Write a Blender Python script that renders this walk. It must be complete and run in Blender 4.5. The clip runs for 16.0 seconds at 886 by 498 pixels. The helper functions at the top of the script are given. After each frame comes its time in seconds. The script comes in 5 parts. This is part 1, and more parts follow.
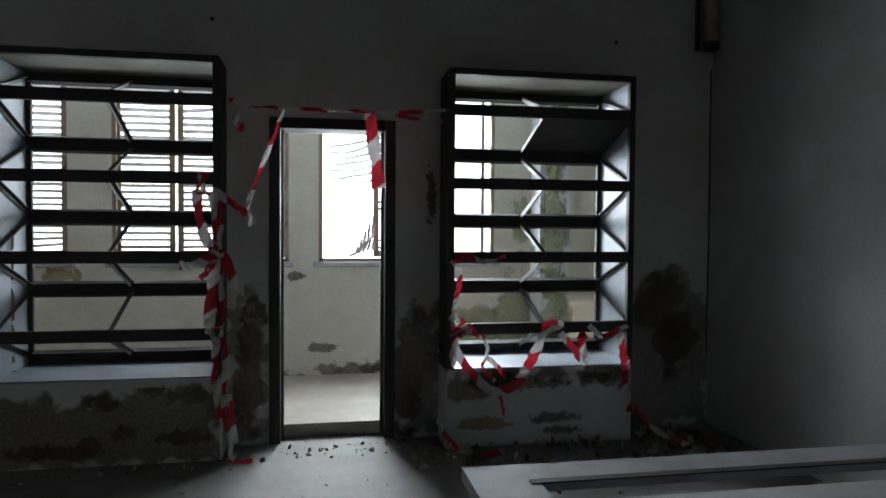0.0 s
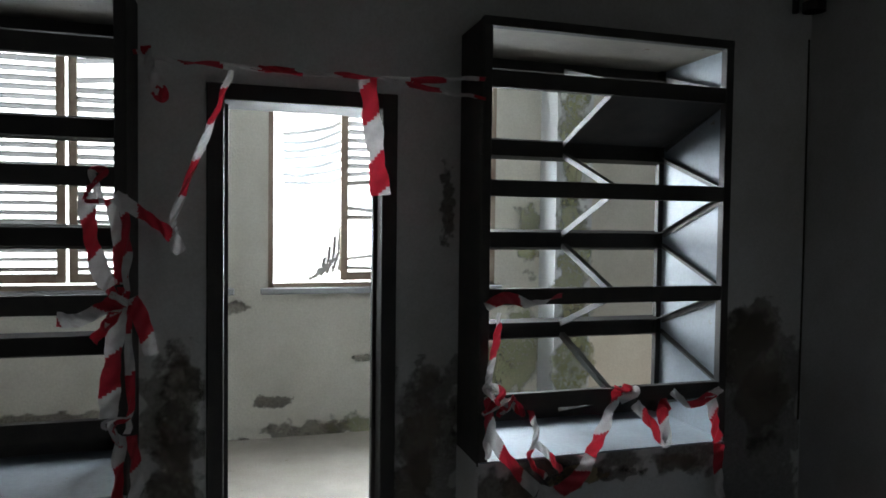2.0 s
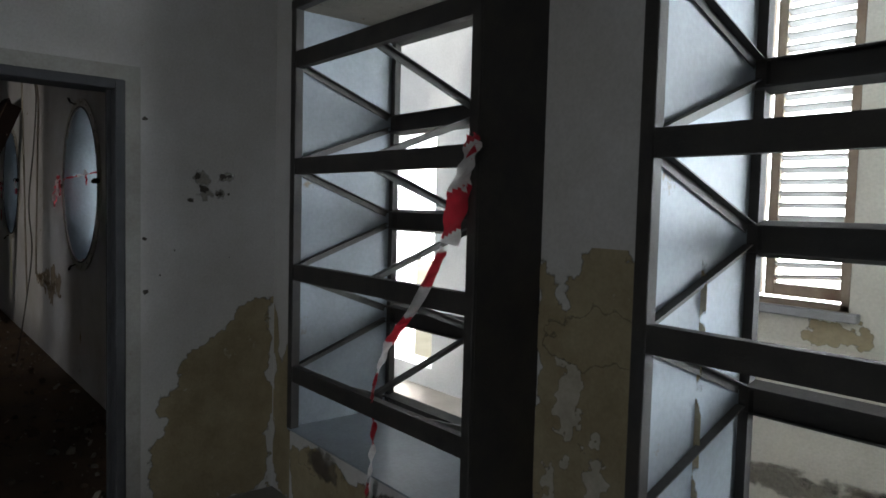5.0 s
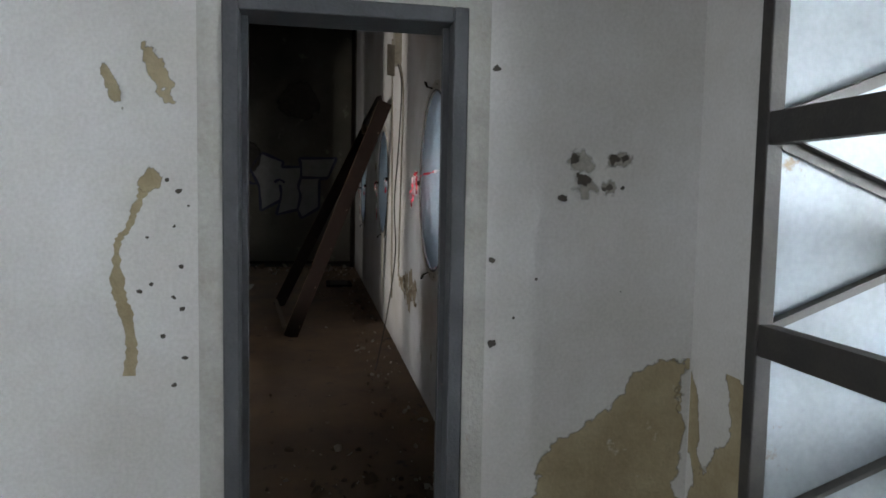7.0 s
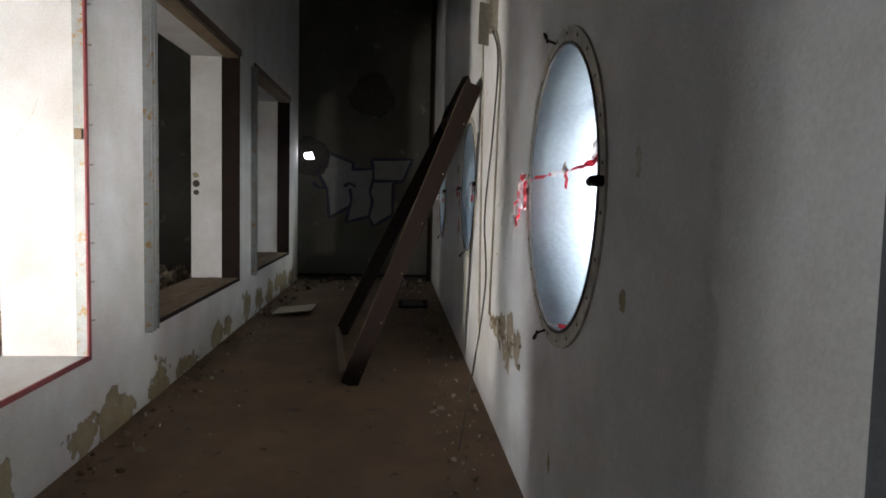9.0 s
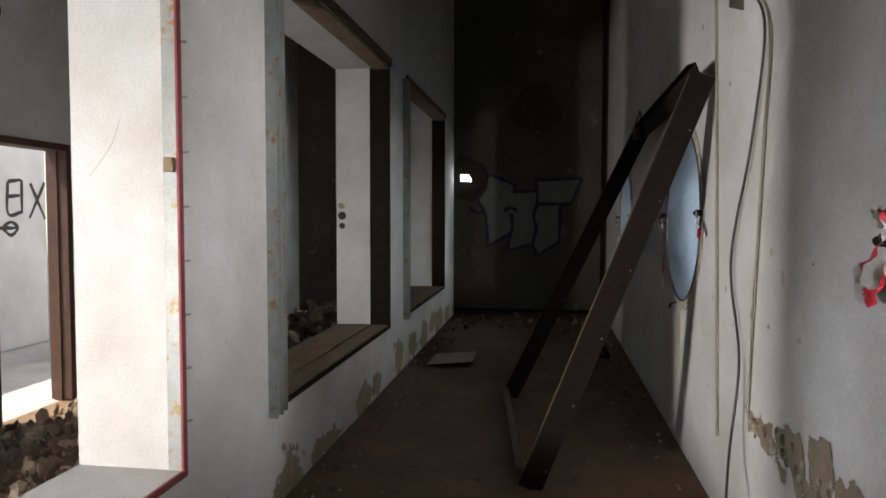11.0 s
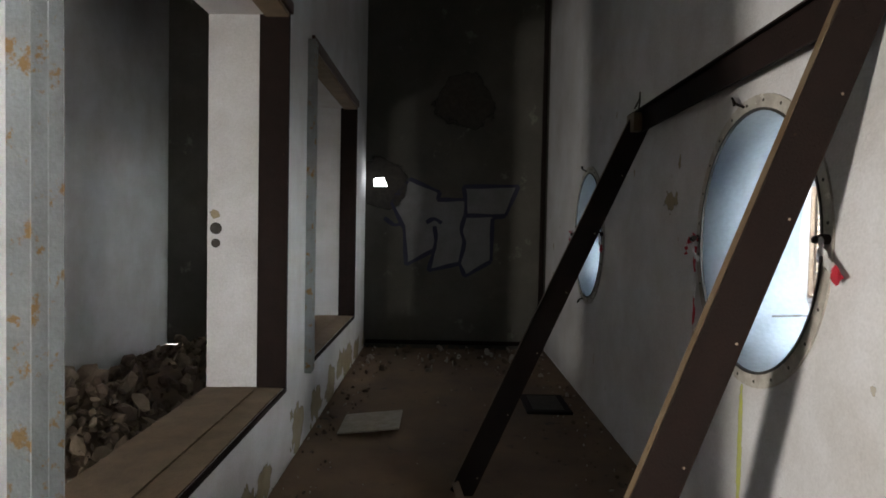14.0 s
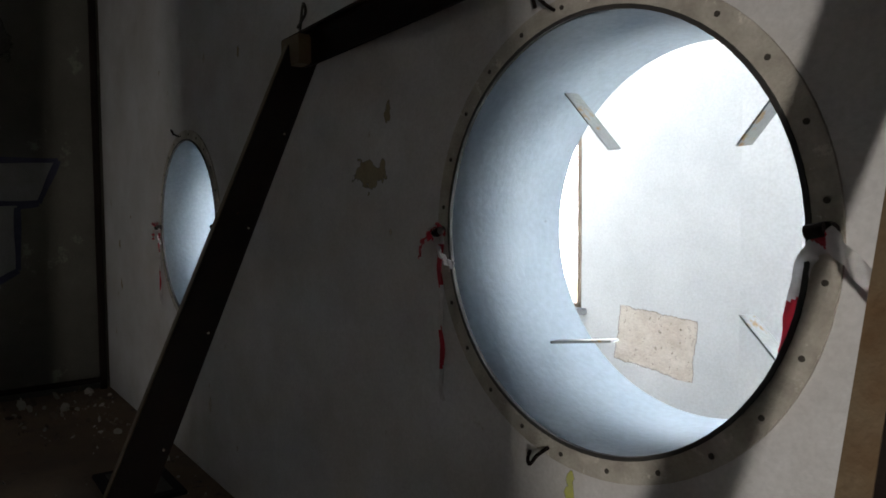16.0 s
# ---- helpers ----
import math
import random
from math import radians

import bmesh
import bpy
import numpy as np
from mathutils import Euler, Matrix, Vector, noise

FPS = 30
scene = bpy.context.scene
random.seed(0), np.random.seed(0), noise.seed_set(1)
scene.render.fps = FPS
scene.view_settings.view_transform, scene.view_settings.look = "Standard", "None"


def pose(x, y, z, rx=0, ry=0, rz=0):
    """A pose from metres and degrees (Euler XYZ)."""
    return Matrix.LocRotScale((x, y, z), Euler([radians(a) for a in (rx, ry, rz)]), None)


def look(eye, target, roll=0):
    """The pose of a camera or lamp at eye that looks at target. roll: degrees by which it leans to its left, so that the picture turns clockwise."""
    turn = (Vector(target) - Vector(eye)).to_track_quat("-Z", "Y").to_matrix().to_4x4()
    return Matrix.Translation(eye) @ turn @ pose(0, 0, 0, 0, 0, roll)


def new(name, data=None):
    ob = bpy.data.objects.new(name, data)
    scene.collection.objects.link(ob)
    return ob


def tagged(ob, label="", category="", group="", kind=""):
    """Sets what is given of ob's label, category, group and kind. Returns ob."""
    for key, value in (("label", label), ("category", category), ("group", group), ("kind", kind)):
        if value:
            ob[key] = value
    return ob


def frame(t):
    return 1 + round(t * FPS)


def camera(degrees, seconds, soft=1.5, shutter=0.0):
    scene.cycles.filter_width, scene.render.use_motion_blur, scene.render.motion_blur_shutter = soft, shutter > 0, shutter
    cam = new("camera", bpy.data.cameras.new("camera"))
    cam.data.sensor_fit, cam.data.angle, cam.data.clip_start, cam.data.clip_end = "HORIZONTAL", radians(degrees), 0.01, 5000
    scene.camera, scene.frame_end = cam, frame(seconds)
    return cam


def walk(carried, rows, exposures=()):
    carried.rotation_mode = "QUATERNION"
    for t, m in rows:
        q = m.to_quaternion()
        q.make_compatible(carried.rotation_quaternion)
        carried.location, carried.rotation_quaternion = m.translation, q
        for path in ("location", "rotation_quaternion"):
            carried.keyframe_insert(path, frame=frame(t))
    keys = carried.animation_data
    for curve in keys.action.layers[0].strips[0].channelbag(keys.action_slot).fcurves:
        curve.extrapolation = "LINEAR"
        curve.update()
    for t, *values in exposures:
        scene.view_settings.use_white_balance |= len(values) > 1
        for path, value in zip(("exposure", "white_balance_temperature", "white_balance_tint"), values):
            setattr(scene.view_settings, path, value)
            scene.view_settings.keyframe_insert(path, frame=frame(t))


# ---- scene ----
cam = camera(65.6, 16.0, soft=1.7)
PATH = [
    (0, (1.919, -0.414, 1.444), (2.278, 1.553, 1.383), 0.4),
    (0.5, (1.886, -0.009, 1.432), (2.383, 1.927, 1.375), 0.6),
    (1, (1.934, 0.426, 1.526), (2.526, 2.335, 1.443), 0.4),
    (1.5, (1.915, 0.811, 1.56), (2.514, 2.718, 1.486), 0.5),
    (2, (1.742, 1.13, 1.567), (2.31, 3.047, 1.499), 0.7),
    (2.5, (1.693, 1.424, 1.565), (2.029, 3.394, 1.5), 0.6),
    (3, (1.641, 1.568, 1.572), (1.502, 3.562, 1.5), 0.6),
    (3.5, (1.547, 1.806, 1.607), (0.959, 3.716, 1.526), 1.5),
    (4, (1.487, 2.095, 1.616), (0.521, 3.843, 1.511), 1.5),
    (4.3, (1.408, 2.213, 1.603), (0.22, 3.818, 1.492), 1.2),
    (4.5, (1.312, 2.32, 1.588), (-0.008, 3.818, 1.473), 1.3),
    (5, (1.06, 2.495, 1.563), (-0.484, 3.761, 1.445), 1.5),
    (5.2, (0.928, 2.601, 1.547), (-0.695, 3.763, 1.424), 1.5),
    (7.3, (-0.655, 2.986, 1.580), (-2.627, 3.298, 1.428), 0.9),
    (7.5, (-0.844, 3.016, 1.59), (-2.816, 3.313, 1.438), 0.8),
    (8, (-1.265, 3.075, 1.606), (-3.244, 3.319, 1.457), 1.1),
    (10.3, (-3.328, 2.962, 1.728), (-5.324, 2.933, 1.598), 0.3),
    (10.5, (-3.479, 2.946, 1.749), (-5.474, 2.875, 1.626), 0.1),
    (11, (-3.679, 2.753, 1.748), (-5.654, 2.458, 1.648), 0.1),
    (11.5, (-3.884, 2.56, 1.738), (-5.773, 1.911, 1.643), 0.4),
    (12, (-4.261, 2.539, 1.72), (-6.002, 1.558, 1.626), 0.1),
    (12.5, (-4.765, 2.47, 1.694), (-6.411, 1.338, 1.596), 0.2),
    (13, (-5.271, 2.507, 1.712), (-6.969, 1.453, 1.617), 0.3),
    (13.5, (-5.537, 2.456, 1.777), (-7.444, 1.859, 1.686), 0.8),
    (14, (-5.708, 2.26, 1.792), (-7.707, 2.266, 1.721), 1.1),
    (14.5, (-6.095, 2.254, 1.785), (-8.035, 2.735, 1.713), 0.8),
    (15, (-6.61, 2.219, 1.781), (-8.472, 2.945, 1.704), 0.6),
    (15.5, (-7.145, 2.145, 1.789), (-8.906, 3.092, 1.717), 0.7),
    (16, (-7.707, 2.239, 1.805), (-9.299, 3.446, 1.702), -0.4),
]
EXPOSURES = [(0, -1.95), (1.5, -1.85), (2.5, -2.1), (3.5, -2.8), (4.0, -2.9), (4.5, -2.4), (5.0, -0.9), (5.4, -0.3), (7.3, 0.9), (7.5, 1.0), (8.2, 1.5), (10.3, 1.3), (11.0, 1.2), (12.0, 0.75), (13.0, 0.8), (13.5, 1.3), (14.0, 1.65), (15.0, 1.65), (15.5, 1.4), (16.0, 0.8)]
walk(cam, [(t, look(eye, target, roll)) for t, eye, target, roll in PATH], EXPOSURES)

# ---- world and large lights ----
world = bpy.data.worlds.new("sky")
world.use_nodes = True
scene.world = world
sky = world.node_tree.nodes.new("ShaderNodeTexSky")
sky.sky_type = 'NISHITA'
sky.sun_disc = False
sky.sun_elevation = radians(48)
sky.sun_rotation = radians(200)
sky_bg = world.node_tree.nodes["Background"]
sky_bg.inputs["Strength"].default_value = 0.15
world.node_tree.links.new(sky.outputs["Color"], sky_bg.inputs["Color"])

sun = bpy.data.lights.new("sun", 'SUN')
sun.energy, sun.angle, sun.color = 4.5, radians(0.5), (1.0, 0.90, 0.76)
new("sun", sun).matrix_world = look((-3.5, -6, 11), (-7, 0, 0))


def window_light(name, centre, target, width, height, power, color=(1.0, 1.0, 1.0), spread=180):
    """An area lamp at one opening, for skylight or added fill."""
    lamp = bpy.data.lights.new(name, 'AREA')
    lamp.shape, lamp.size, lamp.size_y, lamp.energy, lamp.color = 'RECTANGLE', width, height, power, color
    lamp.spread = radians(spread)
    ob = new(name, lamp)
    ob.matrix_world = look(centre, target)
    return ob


COOL = (0.86, 0.94, 1.0)
SOFT = (1.0, 0.98, 0.97)
WARM = (1.0, 0.95, 0.88)
window_light("skylight_shutters", (0.2, 6.6, 1.9), (0.2, 4.0, 1.2), 3.0, 1.7, 800, COOL)
window_light("skylight_gallery", (2.75, 6.6, 2.0), (2.75, 4.4, 1.0), 1.8, 1.6, 1050, COOL, 150)
window_light("skylight_west", (-3.54, 6.3, 1.3), (-5.2, 3.77, 1.5), 0.5, 1.8, 240, SOFT)
window_light("skylight_ducts", (-7.9, 6.6, 1.9), (-8.6, 4.0, 1.4), 1.6, 1.5, 19, COOL)
window_light("skylight_far", (-11.8, 6.6, 1.9), (-11.0, 4.0, 1.4), 1.8, 1.7, 36, COOL)
# Added fill lamp; the back-wall opening it stands in is unseen.
window_light("back_fill", (3.4, -2.75, 1.8), (-2.3, 3.6, 1.1), 1.5, 1.5, 13, (0.97, 0.99, 1.0), 60)
# Added lamp at an unseen opening, brightening the side room by bounce.
window_light("side_room_fill", (-3.7, -1.84, 1.4), (-3.5, 1.0, 0.9), 1.3, 1.5, 80, (0.97, 0.98, 1.0), 65)
# Lamp added at the same unseen opening to throw the duct-wall patch.
window_light("beam_lamp", (-3.2, -1.95, 1.25), (-7.6, 3.0, 1.25), 0.30, 0.70, 33, WARM, 80)


# ---- materials ----
def material(name, base, second=None, rough=0.8, metal=0.0, scale=3.0, mix=0.5, grain=60.0, bump=0.15, spots=None, spot_scale=8.0, spot_at=0.62, alpha=1.0, spec=0.4, soft=0.0):
    """A surface with large stains, fine grain and relief at real size."""
    m = bpy.data.materials.new(name)
    m.use_nodes = True
    nt = m.node_tree
    n, l = nt.nodes, nt.links
    p = n["Principled BSDF"]
    p.inputs["Roughness"].default_value, p.inputs["Metallic"].default_value = rough, metal
    p.inputs["Specular IOR Level"].default_value = spec
    tc = n.new("ShaderNodeTexCoord")
    big = n.new("ShaderNodeTexNoise")
    big.inputs["Scale"].default_value, big.inputs["Detail"].default_value, big.inputs["Roughness"].default_value = scale, 7, 0.62
    fine = n.new("ShaderNodeTexNoise")
    fine.inputs["Scale"].default_value, fine.inputs["Detail"].default_value = grain, 4
    l.new(tc.outputs["Object"], big.inputs["Vector"])
    l.new(tc.outputs["Object"], fine.inputs["Vector"])
    ramp = n.new("ShaderNodeValToRGB")
    ramp.color_ramp.elements[0].position, ramp.color_ramp.elements[1].position = 0.5 - 0.28 * mix - 0.05, 0.72
    ramp.color_ramp.elements[0].color = (*(second or [c * 0.75 for c in base]), 1)
    ramp.color_ramp.elements[1].color = (*base, 1)
    l.new(big.outputs["Fac"], ramp.inputs["Fac"])
    gm = n.new("ShaderNodeMixRGB")
    gm.blend_type = 'MULTIPLY'
    gm.inputs["Fac"].default_value = 0.35
    gr = n.new("ShaderNodeMapRange")
    gr.inputs["From Min"].default_value, gr.inputs["From Max"].default_value = 0.3, 0.7
    gr.inputs["To Min"].default_value, gr.inputs["To Max"].default_value = 0.72, 1.08
    l.new(fine.outputs["Fac"], gr.inputs["Value"])
    l.new(ramp.outputs["Color"], gm.inputs["Color1"])
    l.new(gr.outputs["Result"], gm.inputs["Color2"])
    out = gm.outputs["Color"]
    if spots:
        sp = n.new("ShaderNodeTexNoise")
        sp.inputs["Scale"].default_value, sp.inputs["Detail"].default_value, sp.inputs["Roughness"].default_value = spot_scale, 8, 0.7
        l.new(tc.outputs["Object"], sp.inputs["Vector"])
        sr = n.new("ShaderNodeMapRange")
        sr.inputs["From Min"].default_value, sr.inputs["From Max"].default_value = spot_at, spot_at + 0.06
        l.new(sp.outputs["Fac"], sr.inputs["Value"])
        sm = n.new("ShaderNodeMixRGB")
        sm.inputs["Color2"].default_value = (*spots, 1)
        l.new(sr.outputs["Result"], sm.inputs["Fac"])
        l.new(out, sm.inputs["Color1"])
        out = sm.outputs["Color"]
    l.new(out, p.inputs["Base Color"])
    rr = n.new("ShaderNodeMapRange")
    rr.inputs["To Min"].default_value, rr.inputs["To Max"].default_value = max(0.05, rough - 0.12), min(1.0, rough + 0.12)
    l.new(big.outputs["Fac"], rr.inputs["Value"])
    l.new(rr.outputs["Result"], p.inputs["Roughness"])
    bp = n.new("ShaderNodeBump")
    bp.inputs["Strength"].default_value, bp.inputs["Distance"].default_value = bump, 0.01
    add = n.new("ShaderNodeMath")
    add.operation = 'ADD'
    l.new(big.outputs["Fac"], add.inputs[0])
    l.new(fine.outputs["Fac"], add.inputs[1])
    l.new(add.outputs[0], bp.inputs["Height"])
    l.new(bp.outputs["Normal"], p.inputs["Normal"])
    p.inputs["Alpha"].default_value = alpha
    if soft:
        # stains thin out towards their own ragged edge
        at = n.new("ShaderNodeAttribute")
        at.attribute_name = "thinness"
        ed = n.new("ShaderNodeTexNoise")
        ed.inputs["Scale"].default_value, ed.inputs["Detail"].default_value, ed.inputs["Roughness"].default_value = 45, 6, 0.7
        l.new(tc.outputs["Object"], ed.inputs["Vector"])
        wob = n.new("ShaderNodeMath")
        wob.operation = 'MULTIPLY_ADD'
        wob.inputs[1].default_value, wob.inputs[2].default_value = 0.9, -0.45
        l.new(ed.outputs["Fac"], wob.inputs[0])
        tot = n.new("ShaderNodeMath")
        tot.operation = 'ADD'
        l.new(at.outputs["Fac"], tot.inputs[0])
        l.new(wob.outputs[0], tot.inputs[1])
        cov = n.new("ShaderNodeMapRange")
        cov.inputs["From Min"].default_value, cov.inputs["From Max"].default_value = (0.82, 0.42) if soft >= 0.8 else (0.95, -0.25)
        cov.inputs["To Min"].default_value, cov.inputs["To Max"].default_value = 0.0, soft
        l.new(tot.outputs[0], cov.inputs["Value"])
        l.new(cov.outputs["Result"], p.inputs["Alpha"])
    return m


M_ROOM = material("room_plaster", (0.61, 0.615, 0.625), (0.42, 0.41, 0.385), 0.9, scale=1.6, mix=0.9, grain=90, bump=0.09, spots=(0.34, 0.31, 0.25), spot_scale=5, spot_at=0.685)
M_HALL = material("hall_plaster", (0.63, 0.63, 0.64), (0.43, 0.41, 0.385), 0.88, scale=1.7, mix=0.9, grain=80, bump=0.22, spots=(0.34, 0.30, 0.24), spot_scale=6, spot_at=0.68)
# Soot colour, lowered further to offset excess light reaching the end wall.
M_DARKWALL = material("darkened_soot_plaster", (0.125, 0.12, 0.10), (0.06, 0.056, 0.046), 0.9, scale=1.1, mix=0.8, grain=60, bump=0.25, spots=(0.17, 0.17, 0.135), spot_scale=2.5, spot_at=0.60)
M_GALLERY = material("gallery_plaster", (0.64, 0.63, 0.57), (0.50, 0.48, 0.41), 0.9, scale=2.2, mix=0.8, grain=70, bump=0.3, spots=(0.20, 0.18, 0.13), spot_scale=6, spot_at=0.69)
M_GWHITE = material("white_plaster_glare_slats", (0.60, 0.625, 0.64), (0.48, 0.51, 0.53), 0.85, scale=2.0, mix=0.7, grain=70, bump=0.2, spots=(0.45, 0.45, 0.43), spot_scale=14, spot_at=0.74)
M_MOSS = material("mossy_plaster", (0.40, 0.40, 0.27), (0.17, 0.19, 0.07), 0.95, scale=3.0, mix=0.9, grain=60, bump=0.4, spots=(0.08, 0.10, 0.03), spot_scale=7, spot_at=0.60, soft=0.75)
M_DAMP = material("damp_plaster", (0.40, 0.345, 0.225), (0.235, 0.185, 0.105), 0.9, scale=6, mix=0.9, grain=70, bump=0.5, spots=(0.50, 0.47, 0.40), spot_scale=14, spot_at=0.64, soft=0.9)
M_DAMP_DARK = material("wet_plaster", (0.20, 0.165, 0.13), (0.10, 0.085, 0.065), 0.85, scale=7, mix=0.9, grain=70, bump=0.5, spots=(0.42, 0.41, 0.38), spot_scale=16, spot_at=0.66, soft=0.78)
M_DAMP_THIN = material("thin_damp_veil", (0.24, 0.21, 0.17), (0.12, 0.10, 0.08), 0.85, scale=6, mix=0.9, grain=70, bump=0.4, soft=0.6)
M_TRIM = material("grey_mortar", (0.44, 0.44, 0.43), (0.30, 0.285, 0.25), 0.9, scale=5, mix=0.9, grain=80, bump=0.2, spots=(0.26, 0.22, 0.15), spot_scale=7, spot_at=0.64)
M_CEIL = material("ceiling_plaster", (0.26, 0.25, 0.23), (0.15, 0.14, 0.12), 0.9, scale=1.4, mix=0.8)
M_FLOOR = material("concrete_floor", (0.33, 0.33, 0.32), (0.18, 0.175, 0.165), 0.58, scale=2.4, mix=0.8, grain=110, bump=0.35, spots=(0.14, 0.13, 0.11), spot_scale=9, spot_at=0.64)
M_FLOOR_HALL = material("dusty_floor", (0.23, 0.15, 0.09), (0.10, 0.066, 0.043), 0.85, scale=1.6, mix=0.9, grain=90, bump=0.5, spots=(0.06, 0.048, 0.038), spot_scale=5, spot_at=0.60)
M_FLOOR_GALLERY = material("gallery_screed", (0.50, 0.47, 0.42), (0.33, 0.30, 0.25), 0.8, scale=2.2, mix=0.8, grain=90, bump=0.35, spots=(0.18, 0.16, 0.12), spot_scale=12, spot_at=0.66)
M_STEEL = material("black_steel", (0.026, 0.026, 0.028), (0.045, 0.040, 0.034), 0.68, 0.0, scale=7, mix=0.7, grain=120, bump=0.12, spots=(0.085, 0.055, 0.035), spot_scale=14, spot_at=0.70)
M_GREYSTEEL = material("grey_frame_paint", (0.085, 0.09, 0.10), (0.055, 0.058, 0.065), 0.6, 0.0, scale=8, mix=0.7, grain=100, bump=0.2, spots=(0.16, 0.14, 0.12), spot_scale=18, spot_at=0.68)
M_STRUT = material("grey_strut_steel", (0.085, 0.085, 0.082), (0.04, 0.038, 0.036), 0.6, 0.1, scale=9, mix=0.8, spots=(0.20, 0.17, 0.12), spot_scale=20, spot_at=0.66)
M_SHEET = material("blue_white_sheet", (0.30, 0.35, 0.40), (0.17, 0.185, 0.20), 0.55, 0.1, scale=2.2, mix=1.0, grain=60, bump=0.08, spots=(0.17, 0.13, 0.09), spot_scale=6, spot_at=0.64)
# Soiled beige with the underside's shade worked into its base colour.
M_TOPLINING = material("darkened_beige_sheet", (0.24, 0.22, 0.19), (0.13, 0.12, 0.10), 0.8, 0.0, scale=3.5, mix=0.9, grain=70, bump=0.15, spots=(0.10, 0.07, 0.045), spot_scale=9, spot_at=0.62)
M_DUCT = material("painted_duct", (0.40, 0.48, 0.55), (0.29, 0.36, 0.43), 0.62, 0.0, scale=2.2, mix=1.0, grain=40, bump=0.12, spots=(0.20, 0.21, 0.21), spot_scale=7, spot_at=0.67)
M_FLANGE = material("rusty_flange", (0.52, 0.49, 0.43), (0.27, 0.24, 0.20), 0.75, 0.1, scale=11, mix=0.9, grain=90, bump=0.4, spots=(0.60, 0.57, 0.50), spot_scale=18, spot_at=0.60)
M_GALV = material("galvanised_rail", (0.36, 0.38, 0.38), (0.24, 0.25, 0.24), 0.55, 0.35, scale=8, mix=0.8, grain=90, bump=0.25, spots=(0.30, 0.19, 0.08), spot_scale=13, spot_at=0.56)
M_RED = material("red_lead_paint", (0.26, 0.045, 0.05), (0.16, 0.035, 0.035), 0.65, scale=9, mix=0.7, spots=(0.12, 0.06, 0.04), spot_scale=22, spot_at=0.66)
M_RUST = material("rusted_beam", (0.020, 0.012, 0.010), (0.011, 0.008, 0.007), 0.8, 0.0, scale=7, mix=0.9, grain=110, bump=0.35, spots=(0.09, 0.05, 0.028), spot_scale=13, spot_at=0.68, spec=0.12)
M_BARE = material("worn_steel_edge", (0.20, 0.155, 0.10), (0.13, 0.07, 0.03), 0.6, 0.3, scale=10, mix=0.9, grain=90, bump=0.3, spots=(0.10, 0.06, 0.03), spot_scale=18, spot_at=0.64)
M_WOOD = material("weathered_board", (0.26, 0.19, 0.12), (0.13, 0.09, 0.055), 0.85, scale=6, mix=0.9, grain=70, bump=0.4)
M_BROWNPAINT = material("brown_frame_paint", (0.11, 0.055, 0.035), (0.06, 0.032, 0.024), 0.6, scale=9, mix=0.7)
M_SLAT = material("shutter_slat", (0.30, 0.30, 0.30), (0.17, 0.165, 0.16), 0.65, scale=8, mix=0.7, grain=90, bump=0.2)
M_SHUTFRAME = material("shutter_frame", (0.16, 0.10, 0.07), (0.30, 0.26, 0.20), 0.7, scale=5, mix=0.8, grain=90, bump=0.3)
M_BLACK = material("black_spray_paint", (0.012, 0.012, 0.014), (0.022, 0.022, 0.024), 0.6, scale=20, mix=0.4, bump=0.02)
M_BLUEINK = material("dark_blue_spray", (0.020, 0.022, 0.055), (0.030, 0.030, 0.060), 0.6, scale=20, mix=0.4, bump=0.02)
M_SILVER = material("pale_spray_fill", (0.22, 0.22, 0.225), (0.15, 0.15, 0.145), 0.6, scale=5, mix=0.8, bump=0.05)
M_TAPE_R = material("red_tape_plastic", (0.50, 0.022, 0.045), (0.34, 0.018, 0.03), 0.42, scale=14, mix=0.4, grain=30, bump=0.1)
M_TAPE_W = material("white_tape_plastic", (0.66, 0.65, 0.65), (0.48, 0.46, 0.46), 0.42, scale=14, mix=0.4, grain=30, bump=0.1)
M_RUBBLE = material("rubble", (0.19, 0.14, 0.095), (0.085, 0.062, 0.045), 0.95, scale=8, mix=0.9, grain=60, bump=0.5)
M_PIECE = material("broken_plaster", (0.52, 0.48, 0.41), (0.33, 0.29, 0.23), 0.95, scale=12, mix=0.9, grain=80, bump=0.4, soft=1)
M_COUNTER = material("counter_screed", (0.36, 0.37, 0.385), (0.22, 0.22, 0.225), 0.6, scale=3.5, mix=0.8, grain=100, bump=0.2, spots=(0.2, 0.19, 0.18), spot_scale=12, spot_at=0.68)
M_PALEPIPE = material("old_plastic_pipe", (0.42, 0.36, 0.28), (0.26, 0.21, 0.16), 0.6, scale=8, mix=0.8)
M_CABLE = material("cable_sheath", (0.035, 0.030, 0.026), (0.06, 0.05, 0.04), 0.6, scale=20, mix=0.5)
M_CABLE_PALE = material("painted_cable", (0.30, 0.27, 0.22), (0.20, 0.18, 0.14), 0.7, scale=20, mix=0.5)
M_FILL = material("pale_filler", (0.50, 0.49, 0.45), (0.36, 0.34, 0.29), 0.95, scale=14, mix=0.9, grain=80, bump=0.4, soft=0.7)
# Near-black for marks and uncut holes, whose inner shade is put into colour.
M_SOCKET = material("socket_hole", (0.04, 0.036, 0.03), (0.07, 0.06, 0.05), 0.9, scale=20, mix=0.6, soft=1)
M_GROUND = material("yard_ground", (0.30, 0.27, 0.20), (0.18, 0.17, 0.11), 0.95, scale=0.4, mix=0.9, grain=20, bump=0.4)
M_LEAF = material("palm_leaf", (0.09, 0.13, 0.05), (0.05, 0.08, 0.03), 0.6, scale=5, mix=0.6)
M_CRUMB = material("crumbled_brick", (0.30, 0.24, 0.17), (0.16, 0.12, 0.08), 0.95, scale=14, mix=0.9, grain=60, bump=0.6, soft=1)
